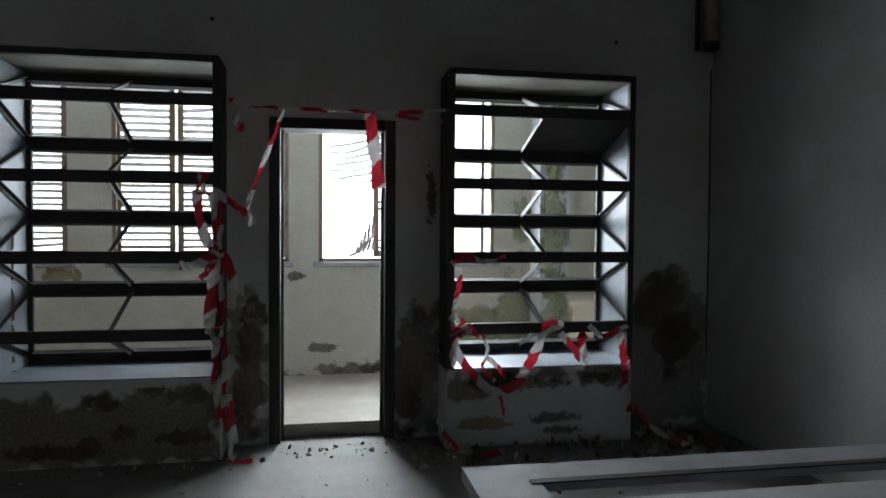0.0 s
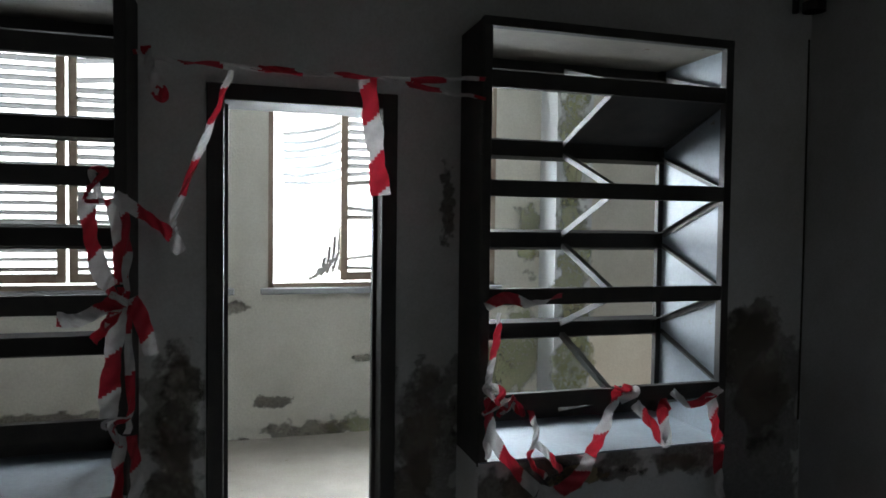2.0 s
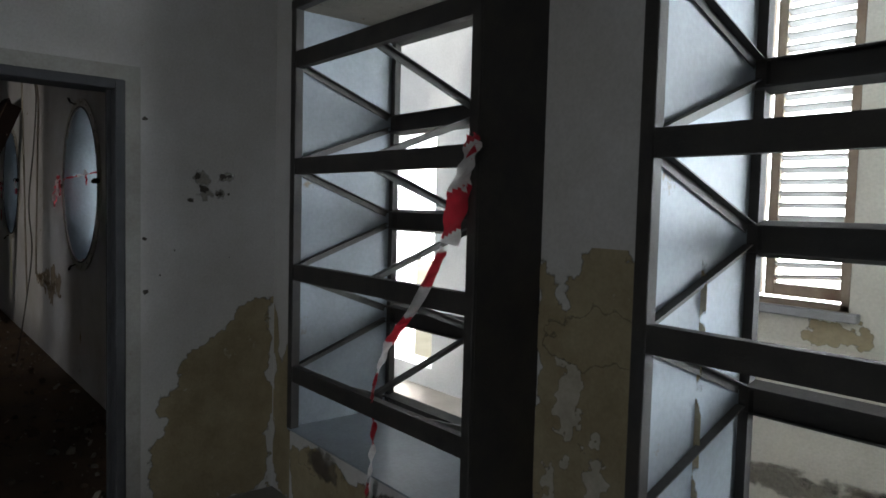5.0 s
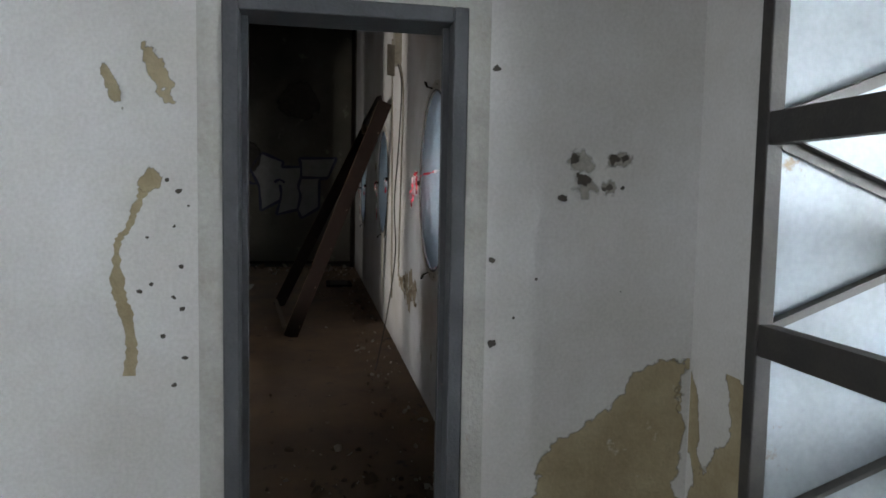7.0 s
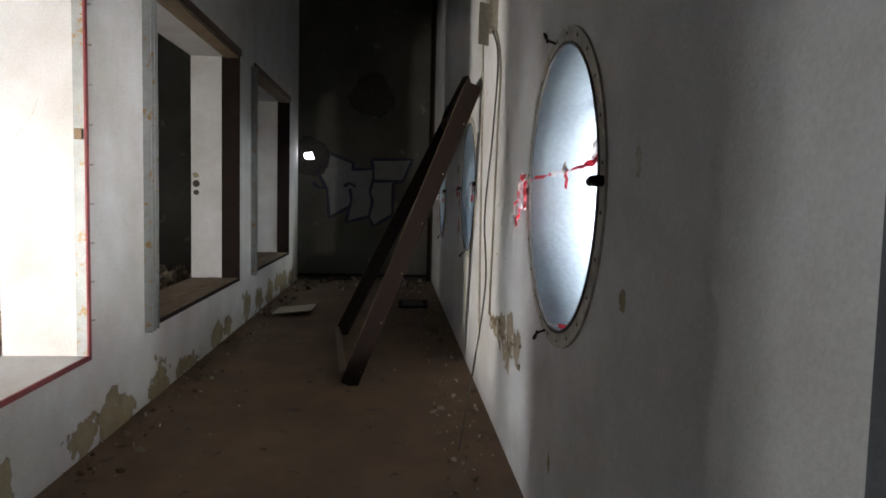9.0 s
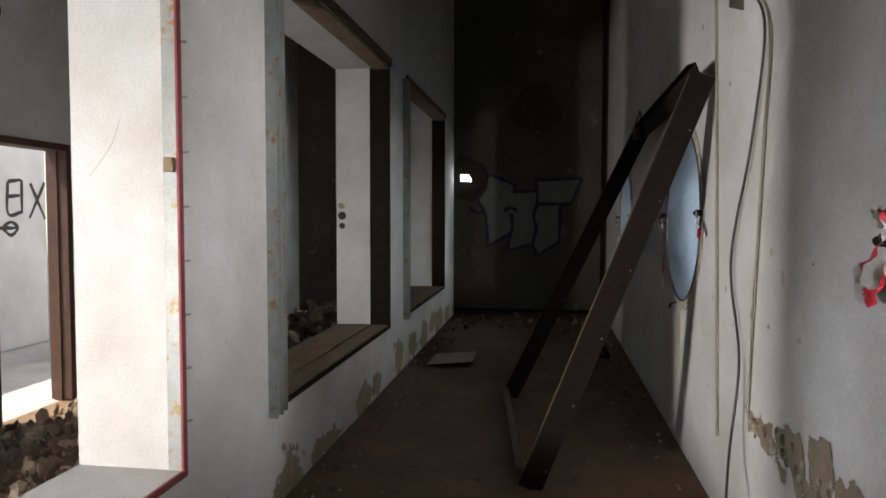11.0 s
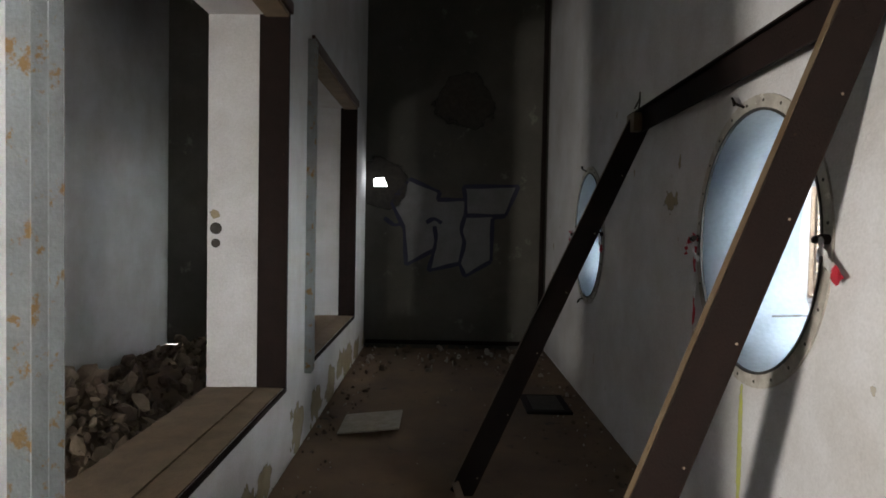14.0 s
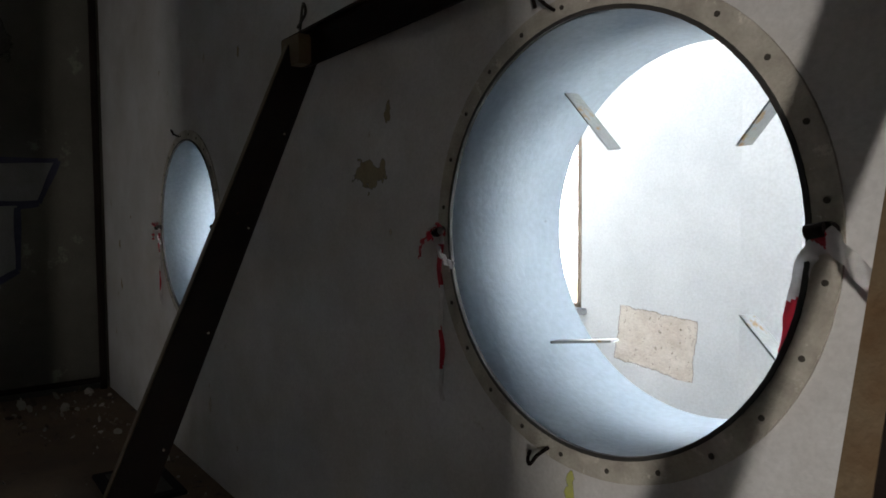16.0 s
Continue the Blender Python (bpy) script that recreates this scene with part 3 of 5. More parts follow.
def louvre_box(a, b, label, slat=False):
    t = thing("louvre_box", label, "louvre", "steel louvre boxes", at=((a + b) / 2, BOX_Y0, SILL))
    inv = Matrix.Translation((-(a + b) / 2, -BOX_Y0, -SILL))

    def add(name, bm, mat, label="", parent=None, bevel=0.0):
        bm.transform(inv)
        return part(name, bm, mat, parent or t, label, bevel)

    for x, s in ((a, -1), (b, 1)):
        bm = bmesh.new()
        box(bm, (min(x, x + s * 0.006), BOX_Y0, SILL - 0.02), (max(x, x + s * 0.006), BOX_Y1, HEAD + 0.02))
        side = add("side_plate", bm, M_STEEL)
        bm = bmesh.new()
        box(bm, (min(x, x - s * 0.004), BOX_Y0 + 0.035, SILL), (max(x, x - s * 0.004), BOX_Y1 - 0.002, HEAD))
        add("side_lining", bm, M_SHEET, "blue-white painted sheet lining")
    bm = bmesh.new()
    box(bm, (a, BOX_Y0, HEAD), (b, BOX_Y1, HEAD + 0.006))
    add("top_plate", bm, M_STEEL)
    bm = bmesh.new()
    box(bm, (a + 0.004, BOX_Y0 + 0.035, HEAD - 0.004), (b - 0.004, BOX_Y1 - 0.002, HEAD))
    add("top_lining", bm, M_TOPLINING, "stained beige underside, colour darkened for shade")
    bm = bmesh.new()
    box(bm, (a + 0.004, BOX_Y0 - 0.012, SILL - 0.004), (b - 0.004, BOX_Y1, SILL + 0.004))
    add("sill_plate", bm, M_SHEET, "dusty blue-white sill sheet")
    for x in (a + 0.017, b - 0.017):
        bm = bmesh.new()
        box(bm, (x - 0.021, BOX_Y0 - 0.012, SILL), (x + 0.021, BOX_Y0 + 0.03, HEAD + 0.02))
        add("front_post", bm, M_STEEL, bevel=0.003)
        bm = bmesh.new()
        box(bm, (x - 0.018, BOX_Y1 - 0.03, SILL + 0.005), (x + 0.018, BOX_Y1 + 0.004, HEAD - 0.005))
        add("rear_post", bm, M_STEEL)
    bm = bmesh.new()
    box(bm, (a - 0.004, BOX_Y0 - 0.014, HEAD - 0.012), (b + 0.004, BOX_Y0 + 0.03, HEAD + 0.03))
    add("head_rail", bm, M_STEEL, bevel=0.003)
    rail_section = ((0.008, -0.036), (0.008, 0.036), (-0.028, 0.036), (-0.028, 0.030), (0.002, 0.030), (0.002, -0.030), (-0.028, -0.030), (-0.028, -0.036))
    rear_section = ((-0.006, -0.055), (-0.006, 0.055), (0.050, 0.040), (0.050, 0.034), (0.0, 0.047), (0.0, -0.047), (0.050, -0.034), (0.050, -0.040))
    for z in FRONT_Z:
        bm = bmesh.new()
        profile(bm, (a + 0.03, BOX_Y0, z), (b - 0.03, BOX_Y0, z), rail_section)
        add("front_rail", bm, M_STEEL)
    for z in REAR_Z:
        bm = bmesh.new()
        profile(bm, (a + 0.01, BOX_Y1, z), (b - 0.01, BOX_Y1, z), rear_section)
        add("rear_rail", bm, M_STEEL)
    levels = []
    for k, z in enumerate(FRONT_Z):
        levels.append((z + 0.02, REAR_Z[k] - 0.03))
        levels.append((z - 0.02, REAR_Z[k + 1] + 0.03))
    for x, s in ((a + 0.012, 1), ((a + b) / 2, 1), (b - 0.012, -1)):
        for zf, zr in levels:
            bm = bmesh.new()
            profile(bm, (x, BOX_Y0 + 0.02, zf), (x, BOX_Y1 - 0.05, zr), ((-0.002, -0.015), (0.002, -0.015), (0.002, 0.011), (0.026 * s, 0.011), (0.026 * s, 0.015), (-0.002, 0.015)) if s > 0 else ((0.002, -0.015), (-0.002, -0.015), (-0.002, 0.011), (-0.026, 0.011), (-0.026, 0.015), (0.002, 0.015)))
            add("strut", bm, M_STRUT)
    if slat:
        bm = bmesh.new()
        mid = (a + b) / 2
        bar(bm, ((mid + b) / 2, BOX_Y0 + 0.02, FRONT_Z[0] - 0.03), ((mid + b) / 2, BOX_Y1 - 0.03, REAR_Z[1] + 0.04), (b - a) / 2 - 0.02, 0.004)
        add("slat", bm, M_STEEL, "last remaining dark slat")
    return t


for key, a, b in BOXES:
    louvre_box(a, b, "black steel louvre box with bare rails and blue-white lining", key == "R")
    bm = bmesh.new()
    box(bm, (a - 0.01, BOX_Y0 + 0.005, 0), (b + 0.01, FRONT - 0.001, SILL - 0.006))
    plinth = solid("plinth", bm, M_ROOM, "plastered masonry plinth with peeling damp face under the louvre", "plinth", bevel=0.008)
    rnd = random.Random(key)
    for k in range(9):
        bm = bmesh.new()
        blotch(bm, (rnd.uniform(a + 0.12, b - 0.12), BOX_Y0 + 0.005, rnd.choice((rnd.uniform(0.08, 0.2), rnd.uniform(0.38, 0.45)))), X, Z, -Y, rnd.uniform(0.14, 0.34), rnd.uniform(0.05, 0.13), key + str(k), 0.5, lift=0.0015 + 0.0006 * k)
        part("damp_patch", bm, M_DAMP_DARK if key == "L" or k % 3 else M_DAMP, plinth, "dark damp peeling patch")

    bm = bmesh.new()
    if key == "L":
        seep(bm, (0, BOX_Y0 + 0.005, 0), X, Z, -Y, [(a, 0.0), (b, 0.0), (b, 0.42), (b - 0.3, 0.47), (a + 0.4, 0.40), (a, 0.46)], "sl", 0.7, 0.0008)
        part("damp_patch", bm, M_DAMP_DARK, plinth, "dark damp brown face of the plinth")
    elif key == "R":
        seep(bm, (0, BOX_Y0 + 0.005, 0), X, Z, -Y, [(a, 0.36), (a + 0.25, 0.30), (a + 0.5, 0.40), (b - 0.4, 0.43), (b, 0.36), (b, 0.52), (a, 0.52)], "sr", 0.8, 0.0008)
        part("damp_patch", bm, M_DAMP_DARK, plinth, "dark broken plaster along the top of the plinth")
    else:
        seep(bm, (0, BOX_Y0 + 0.005, 0), X, Z, -Y, [(a, 0.0), (b, 0.0), (b, 0.40), (a + 0.3, 0.45), (a, 0.48)], "sc", 0.7, 0.0008)
        part("damp_patch", bm, M_DAMP, plinth, "ochre damp face of the plinth")

# ---- damp on the walls of the room ----
for k, out in enumerate(([(1.335, 0.0), (1.60, 0.0), (1.60, 0.80), (1.54, 0.98), (1.46, 0.84), (1.40, 1.02), (1.335, 0.92)], [(2.44, 0.0), (2.75, 0.0), (2.75, 0.90), (2.66, 0.80), (2.58, 0.96), (2.50, 0.72), (2.44, 0.84)], [(4.04, 0.0), (4.78, 0.0), (4.78, 0.9), (4.6, 1.12), (4.45, 1.2), (4.2, 0.95), (4.04, 0.8)])):
    bm = bmesh.new()
    seep(bm, (0, FRONT, 0), X, Z, -Y, out, "foot%d" % k, 1.3, 0.0012)
    part("damp_patch", bm, M_DAMP_THIN, wall_front, "thin brown damp veil rising from the floor")
for k, (x, z, w, h, mt) in enumerate(((1.50, 0.78, 0.16, 0.55, M_DAMP_DARK), (1.47, 0.37, 0.2, 0.6, M_DAMP_DARK), (2.58, 0.62, 0.24, 0.5, M_DAMP_DARK), (2.53, 0.28, 0.18, 0.45, M_DAMP_DARK), (2.68, 1.66, 0.07, 0.34, M_DAMP_DARK),
                                      (4.40, 0.95, 0.44, 0.5, M_DAMP_DARK), (4.52, 0.6, 0.3, 0.4, M_DAMP_DARK), (-0.3, 1.15, 0.3, 0.2, M_DAMP))):
    bm = bmesh.new()
    blotch(bm, (x, FRONT, z), X, Z, -Y, w, h, "f%d" % k, 0.55, lift=0.002 + 0.0006 * k)
    part("damp_patch", bm, mt, wall_front, "dark damp peeling patch")
for k, (y, z, w, h) in enumerate(((4.10, 0.93, 0.05, 0.20), (2.522, 1.895, 0.045, 0.15), (2.405, 1.85, 0.03, 0.11), (2.50, 1.60, 0.05, 0.06))):
    bm = bmesh.new()
    tilt = Matrix.Rotation(0.35 if k in (1, 2) else 0, 3, 'X')
    blotch(bm, (ROOM_W, y, z), tilt @ Y, tilt @ Z, X, w, h, "w%d" % k, 0.5, lift=0.002 + 0.0006 * k)
    part("damp_patch", bm, M_DAMP, wall_west, "ochre damp stain in flaking plaster")
bm = bmesh.new()
seep(bm, (ROOM_W, 0, 0), Y, Z, X, [(4.05, 1.06), (4.14, 1.05), (4.14, 0.75), (4.14, 0.45), (4.15, 0.0), (3.49, 0.0), (3.50, 0.30), (3.54, 0.46), (3.62, 0.66), (3.70, 0.75), (3.79, 0.86), (3.93, 0.93)], "seep west", 0.6)
part("damp_patch", bm, M_DAMP, wall_west, "large ochre damp stain rising in flaking plaster")
bm = bmesh.new()
seep(bm, (0, FRONT, 0), X, Z, -Y, [(-0.57, 1.42), (-0.47, 1.27), (-0.43, 1.27), (-0.36, 1.42), (-0.24, 1.45), (0.07, 1.40), (0.07, 0.0), (-0.57, 0.0)], "seep pier", 0.7)
part("damp_patch", bm, M_DAMP, wall_front, "ochre damp stain covering the foot of the pier")
for k, (x, z, w, h) in enumerate(((-0.40, 0.95, 0.10, 0.34), (-0.28, 0.62, 0.08, 0.4), (-0.48, 0.5, 0.07, 0.3))):
    bm = bmesh.new()
    blotch(bm, (x, FRONT, z), X, Z, -Y, w, h, "pale%d" % k, 0.8, lift=0.006 + 0.0005 * k)
    part("flaked_patch", bm, M_PIECE, wall_front, "pale flaked patch in the damp")
bm = bmesh.new()
run = smooth_path([(ROOM_W + 0.002, y, z) for y, z in ((2.50, 1.60), (2.465, 1.53), (2.442, 1.468), (2.412, 1.42), (2.412, 1.298), (2.432, 1.223), (2.445, 1.13), (2.437, 1.05))], 8)
rnd = random.Random(5)
prev = None
for k, p in enumerate(run):
    w = rnd.uniform(0.006, 0.015) + (0.006 if k > 28 or k < 4 else 0)
    pair = (bm.verts.new(p - Y * w), bm.verts.new(p + Y * w))
    if prev:
        bm.faces.new((prev[0], prev[1], pair[1], pair[0]))
    prev = pair
part("damp_run", bm, M_DAMP, wall_west, "ochre run of water-stained plaster")
for k, (y, z, r) in enumerate(((3.735, 1.695, 0.016), (3.865, 1.690, 0.014), (3.895, 1.700, 0.012), (3.763, 1.630, 0.018), (3.847, 1.605, 0.013), (3.697, 1.570, 0.010), (3.895, 1.606, 0.007), (2.545, 1.60, 0.005), (2.575, 1.57, 0.006), (2.60, 1.53, 0.006), (2.56, 1.47, 0.005), (2.58, 1.36, 0.005), (2.56, 1.27, 0.007), (2.50, 1.31, 0.005), (2.58, 1.24, 0.006), (2.53, 1.16, 0.006), (2.59, 1.10, 0.007), (2.56, 1.02, 0.006), (2.49, 1.44, 0.005), (2.47, 1.29, 0.006), (3.484, 1.118, 0.011), (3.478, 1.377, 0.008), (3.480, 1.952, 0.009), (3.55, 1.20, 0.004), (3.62, 1.32, 0.004), (3.90, 1.28, 0.004))):
    bm = bmesh.new()
    blotch(bm, (ROOM_W, y, z), Y, Z, X, r * 2.3, r * 2.0, "s%d" % k, 0.8, 18, lift=0.0035)
    part("plug_hole", bm, M_SOCKET, wall_west)

for k, (y, z, w, h) in enumerate(((3.765, 1.685, 0.085, 0.07), (3.875, 1.69, 0.075, 0.05), (3.77, 1.60, 0.07, 0.06), (3.847, 1.605, 0.05, 0.05))):
    bm = bmesh.new()
    blotch(bm, (ROOM_W, y, z), Y, Z, X, w, h, "scar%d" % k, 0.6, lift=0.0018)
    part("plaster_scar", bm, M_FILL, wall_west, "pale filled scar in plaster")

# ---- door frames ----
def door_frame(name, label, horizontal, a, b, top, y0, y1, mat, face=0.07):
    t = thing(name, label, "door frame", kind="structure")

    def bx(lo, hi):
        bm = bmesh.new()
        if horizontal == 'x':
            box(bm, (lo[0], y0, lo[1]), (hi[0], y1, hi[1]))
        else:
            box(bm, (y0, lo[0], lo[1]), (y1, hi[0], hi[1]))
        return bm
    part("jamb", bx((a, 0), (a + face, top)), mat, t, bevel=0.004)
    part("jamb", bx((b - face, 0), (b, top)), mat, t, bevel=0.004)
    part("head", bx((a + face, top - face), (b - face, top)), mat, t, bevel=0.004)
    mid = (y0 + y1) / 2
    y0, y1 = mid - 0.015, mid + 0.015
    part("stop", bx((a + face, 0), (a + face + 0.018, top - face)), mat, t)
    part("stop", bx((b - face - 0.018, 0), (b - face, top - face)), mat, t)
    return t


door_frame("door_1", "black steel door frame without a door leaf", 'x', 1.606, 2.438, 2.165, 4.232, 4.505, M_STEEL)
door_frame("door_2", "dark grey steel frame of a narrow doorway", 'y', 2.692, 3.391, 2.122, ROOM_W - 0.165, ROOM_W + 0.012, M_GREYSTEEL, 0.045)
door_frame("door_3", "brown painted door frame in the graffiti wall", 'x', -9.55, -8.59, 2.39, GRAF - 0.2, GRAF + 0.02, M_BROWNPAINT, 0.06)
for lo, hi in (((2.625, 0), (2.692, 2.19)), ((3.391, 0), (3.46, 2.19)), ((2.692, 2.122), (3.391, 2.19))):
    bm = bmesh.new()
    box(bm, (ROOM_W - 0.001, lo[0], lo[1]), (ROOM_W + 0.004, hi[0], hi[1]))
    solid("trim", bm, M_TRIM, "smooth mortar strip round the narrow doorway", "trim")

# ---- gallery windows and shutters ----
GZ0, GZ1 = 1.13, 3.05
for k, (a, b) in enumerate(G_OPEN):
    GZ1 = 3.05 if a > -2.6 else 2.62
    w = thing("window_%d" % (k + 1), "weathered window frame and sill in the gallery wall", "window", kind="structure")
    for lo, hi in (((a, GZ0), (a + 0.035, GZ1)), ((b - 0.035, GZ0), (b, GZ1)), ((a, GZ1 - 0.035), (b, GZ1)), ((a, GZ0), (b, GZ0 + 0.03))):
        bm = bmesh.new()
        box(bm, (lo[0], OUTER - 0.006, lo[1]), (hi[0], OUTER + 0.03, hi[1]))
        part("window_frame", bm, M_SHUTFRAME, w)
    bm = bmesh.new()
    box(bm, (a - 0.05, OUTER - 0.05, GZ0 - 0.045), (b + 0.05, OUTER + 0.01, GZ0 - 0.002))
    part("window_sill", bm, M_COUNTER, w, bevel=0.005)


def shutter(a, b, label, missing=(), bent=(), seed=0):
    """A louvred shutter leaf in the gallery window from a to b."""
    t = thing("shutter", label, "shutter", "gallery shutters", at=(a, OUTER + 0.06, GZ0))
    z0, z1, y = GZ0 + 0.04, (3.05 if a > -2.6 else 2.62) - 0.045, OUTER + 0.06
    inv = Matrix.Translation((-a, -y, -GZ0))
    for lo, hi in (((a, z0), (a + 0.05, z1)), ((b - 0.05, z0), (b, z1)), ((a + 0.05, z0), (b - 0.05, z0 + 0.06)), ((a + 0.05, z1 - 0.06), (b - 0.05, z1))):
        bm = bmesh.new()
        box(bm, (lo[0], y - 0.018, lo[1]), (hi[0], y + 0.018, hi[1]))
        bm.transform(inv)
        part("stile", bm, M_SHUTFRAME, t, bevel=0.003)
    rnd = random.Random(seed)
    n = int((z1 - z0 - 0.14) / 0.06)
    base = None
    for k in range(n):
        if k in missing:
            continue
        z = z0 + 0.09 + 0.06 * k
        if base is None:
            bm = bmesh.new()
            bar(bm, (0, 0, 0), (b - a - 0.1, 0, 0), 0.052, 0.007)
            s = part("slat", bm, M_SLAT, t)
            base = s.data
        else:
            s = new("slat", base)
            s.parent = t
        tilt = 27 + rnd.uniform(-4, 4)
        yaw = rnd.uniform(-0.3, 0.3) + (rnd.uniform(-8, 8) if k in bent else 0)
        s.matrix_basis = Matrix.Translation((0.05, 0, z - GZ0 + rnd.uniform(-0.003, 0.003))) @ pose(0, 0, 0, -tilt, -yaw, 0)
    return t


OLD = "grey louvred shutter leaf with worn slats and daylight between"
shutter(-0.61, -0.20, OLD, seed=1, bent=(0, 1))
shutter(-1.14, -0.63, OLD, seed=11)
shutter(0.18, 0.68, OLD, seed=2)
shutter(0.70, 1.65, OLD, missing=(21,), seed=3, bent=(20, 22))
shutter(2.43, 2.93, "broken louvred shutter leaf with missing and sagging slats", missing=(2, 3, 4, 5, 8, 9), bent=(0, 1, 6, 7, 10, 11, 12), seed=4)
bm = bmesh.new()
box(bm, (3.455, OUTER + 0.04, GZ0 + 0.03), (3.49, OUTER + 0.075, 2.985))
tagged(part("shutter_post", bm, M_SLAT, bevel=0.003), "thin upright post standing in the open window", "post")
shutter(-5.59, -4.87, OLD, seed=5)
shutter(-4.85, -4.12, OLD, seed=8)
shutter(-12.59, -11.85, OLD, seed=6)
shutter(-8.59, -7.9, OLD, seed=7)
# slats of the torn leaf that hang in the open half
t = thing("torn_slats", "shutter slats hanging loose in the open window half, upper ones whitened for glare", "shutter slats", at=(1.99, OUTER + 0.1, 1.16))
rnd = random.Random(9)
for k in range(7):
    bm = bmesh.new()
    z = 0.70 + k * 0.055
    sag = [Vector((0.04 + 0.44 * f, 0, z + (0.05 + 0.012 * k) * f - 0.05 * math.sin(math.pi * f) * rnd.uniform(0.3, 1.0))) for f in (0, 0.25, 0.5, 0.75, 1)]
    for p, q in zip(sag, sag[1:]):
        bar(bm, p, q, 0.034, 0.006, up=(0, -1, 0.9))
    # Overexposed glare is put into the colour: white instead of slat grey.
    part("slat", bm, M_GWHITE, t)
for k in range(6):
    bm = bmesh.new()
    foot = Vector((0.22 + 0.042 * k, 0, 0.015 + 0.012 * k))
    head = Vector((0.30 + 0.036 * k, 0, 0.10 + 0.075 * k))
    bend = (foot + head) / 2 + Vector((0.02, 0, -0.015))
    bar(bm, foot, bend, 0.026, 0.006, up=(0, -1, 0.3))
    bar(bm, bend, head, 0.026, 0.006, up=(0, -1, 0.3))
    part("slat", bm, M_SLAT, t)

# mould and moss on the gallery wall
for k, (x, z, w, h, mt) in enumerate(((3.3, 0.42, 0.7, 0.5, M_MOSS), (2.85, 0.14, 1.1, 0.18, M_MOSS), (2.2, 0.12, 0.6, 0.14, M_DAMP_DARK), (1.95, 0.34, 0.25, 0.08, M_DAMP_DARK), (2.62, 0.62, 0.22, 0.05, M_DAMP_DARK), (0.6, 0.30, 1.6, 0.10, M_DAMP_DARK), (-0.5, 0.25, 1.2, 0.14, M_DAMP_DARK), (1.0, 0.10, 1.4, 0.2, M_DAMP_DARK), (3.75, 0.6, 0.35, 0.8, M_MOSS), (3.85, 1.5, 0.2, 0.5, M_MOSS), (1.72, 1.0, 0.16, 0.09, M_DAMP_DARK), (-0.25, 1.02, 0.3, 0.12, M_DAMP))):
    bm = bmesh.new()
    blotch(bm, (x, OUTER, z), X, Z, -Y, w, h, "g%d" % k, 0.55, lift=0.002 + 0.0006 * k)
    part("mould_patch", bm, mt, wall_gallery, "mould and moss stain on plaster")
bm = bmesh.new()
seep(bm, (0, OUTER, 0), X, Z, -Y, [(-10.638, 1.185), (-10.065, 1.140), (-10.105, 0.759), (-10.696, 0.823)], "peel", 0.12)
part("peeled_patch", bm, M_PEEL, wall_gallery_west, "speckled patch of peeled render")

for k, (x, z, w, h) in enumerate(((4.085, 2.3, 0.22, 1.5), (4.08, 1.3, 0.26, 1.2), (4.09, 0.55, 0.28, 0.9))):
    bm = bmesh.new()
    blotch(bm, (x, OUTER - 0.28, z), X, Z, -Y, w, h, "pil%d" % k, 0.7, lift=0.002 + 0.0006 * k)
    part("moss_patch", bm, M_MOSS, pilaster, "green moss on plaster")

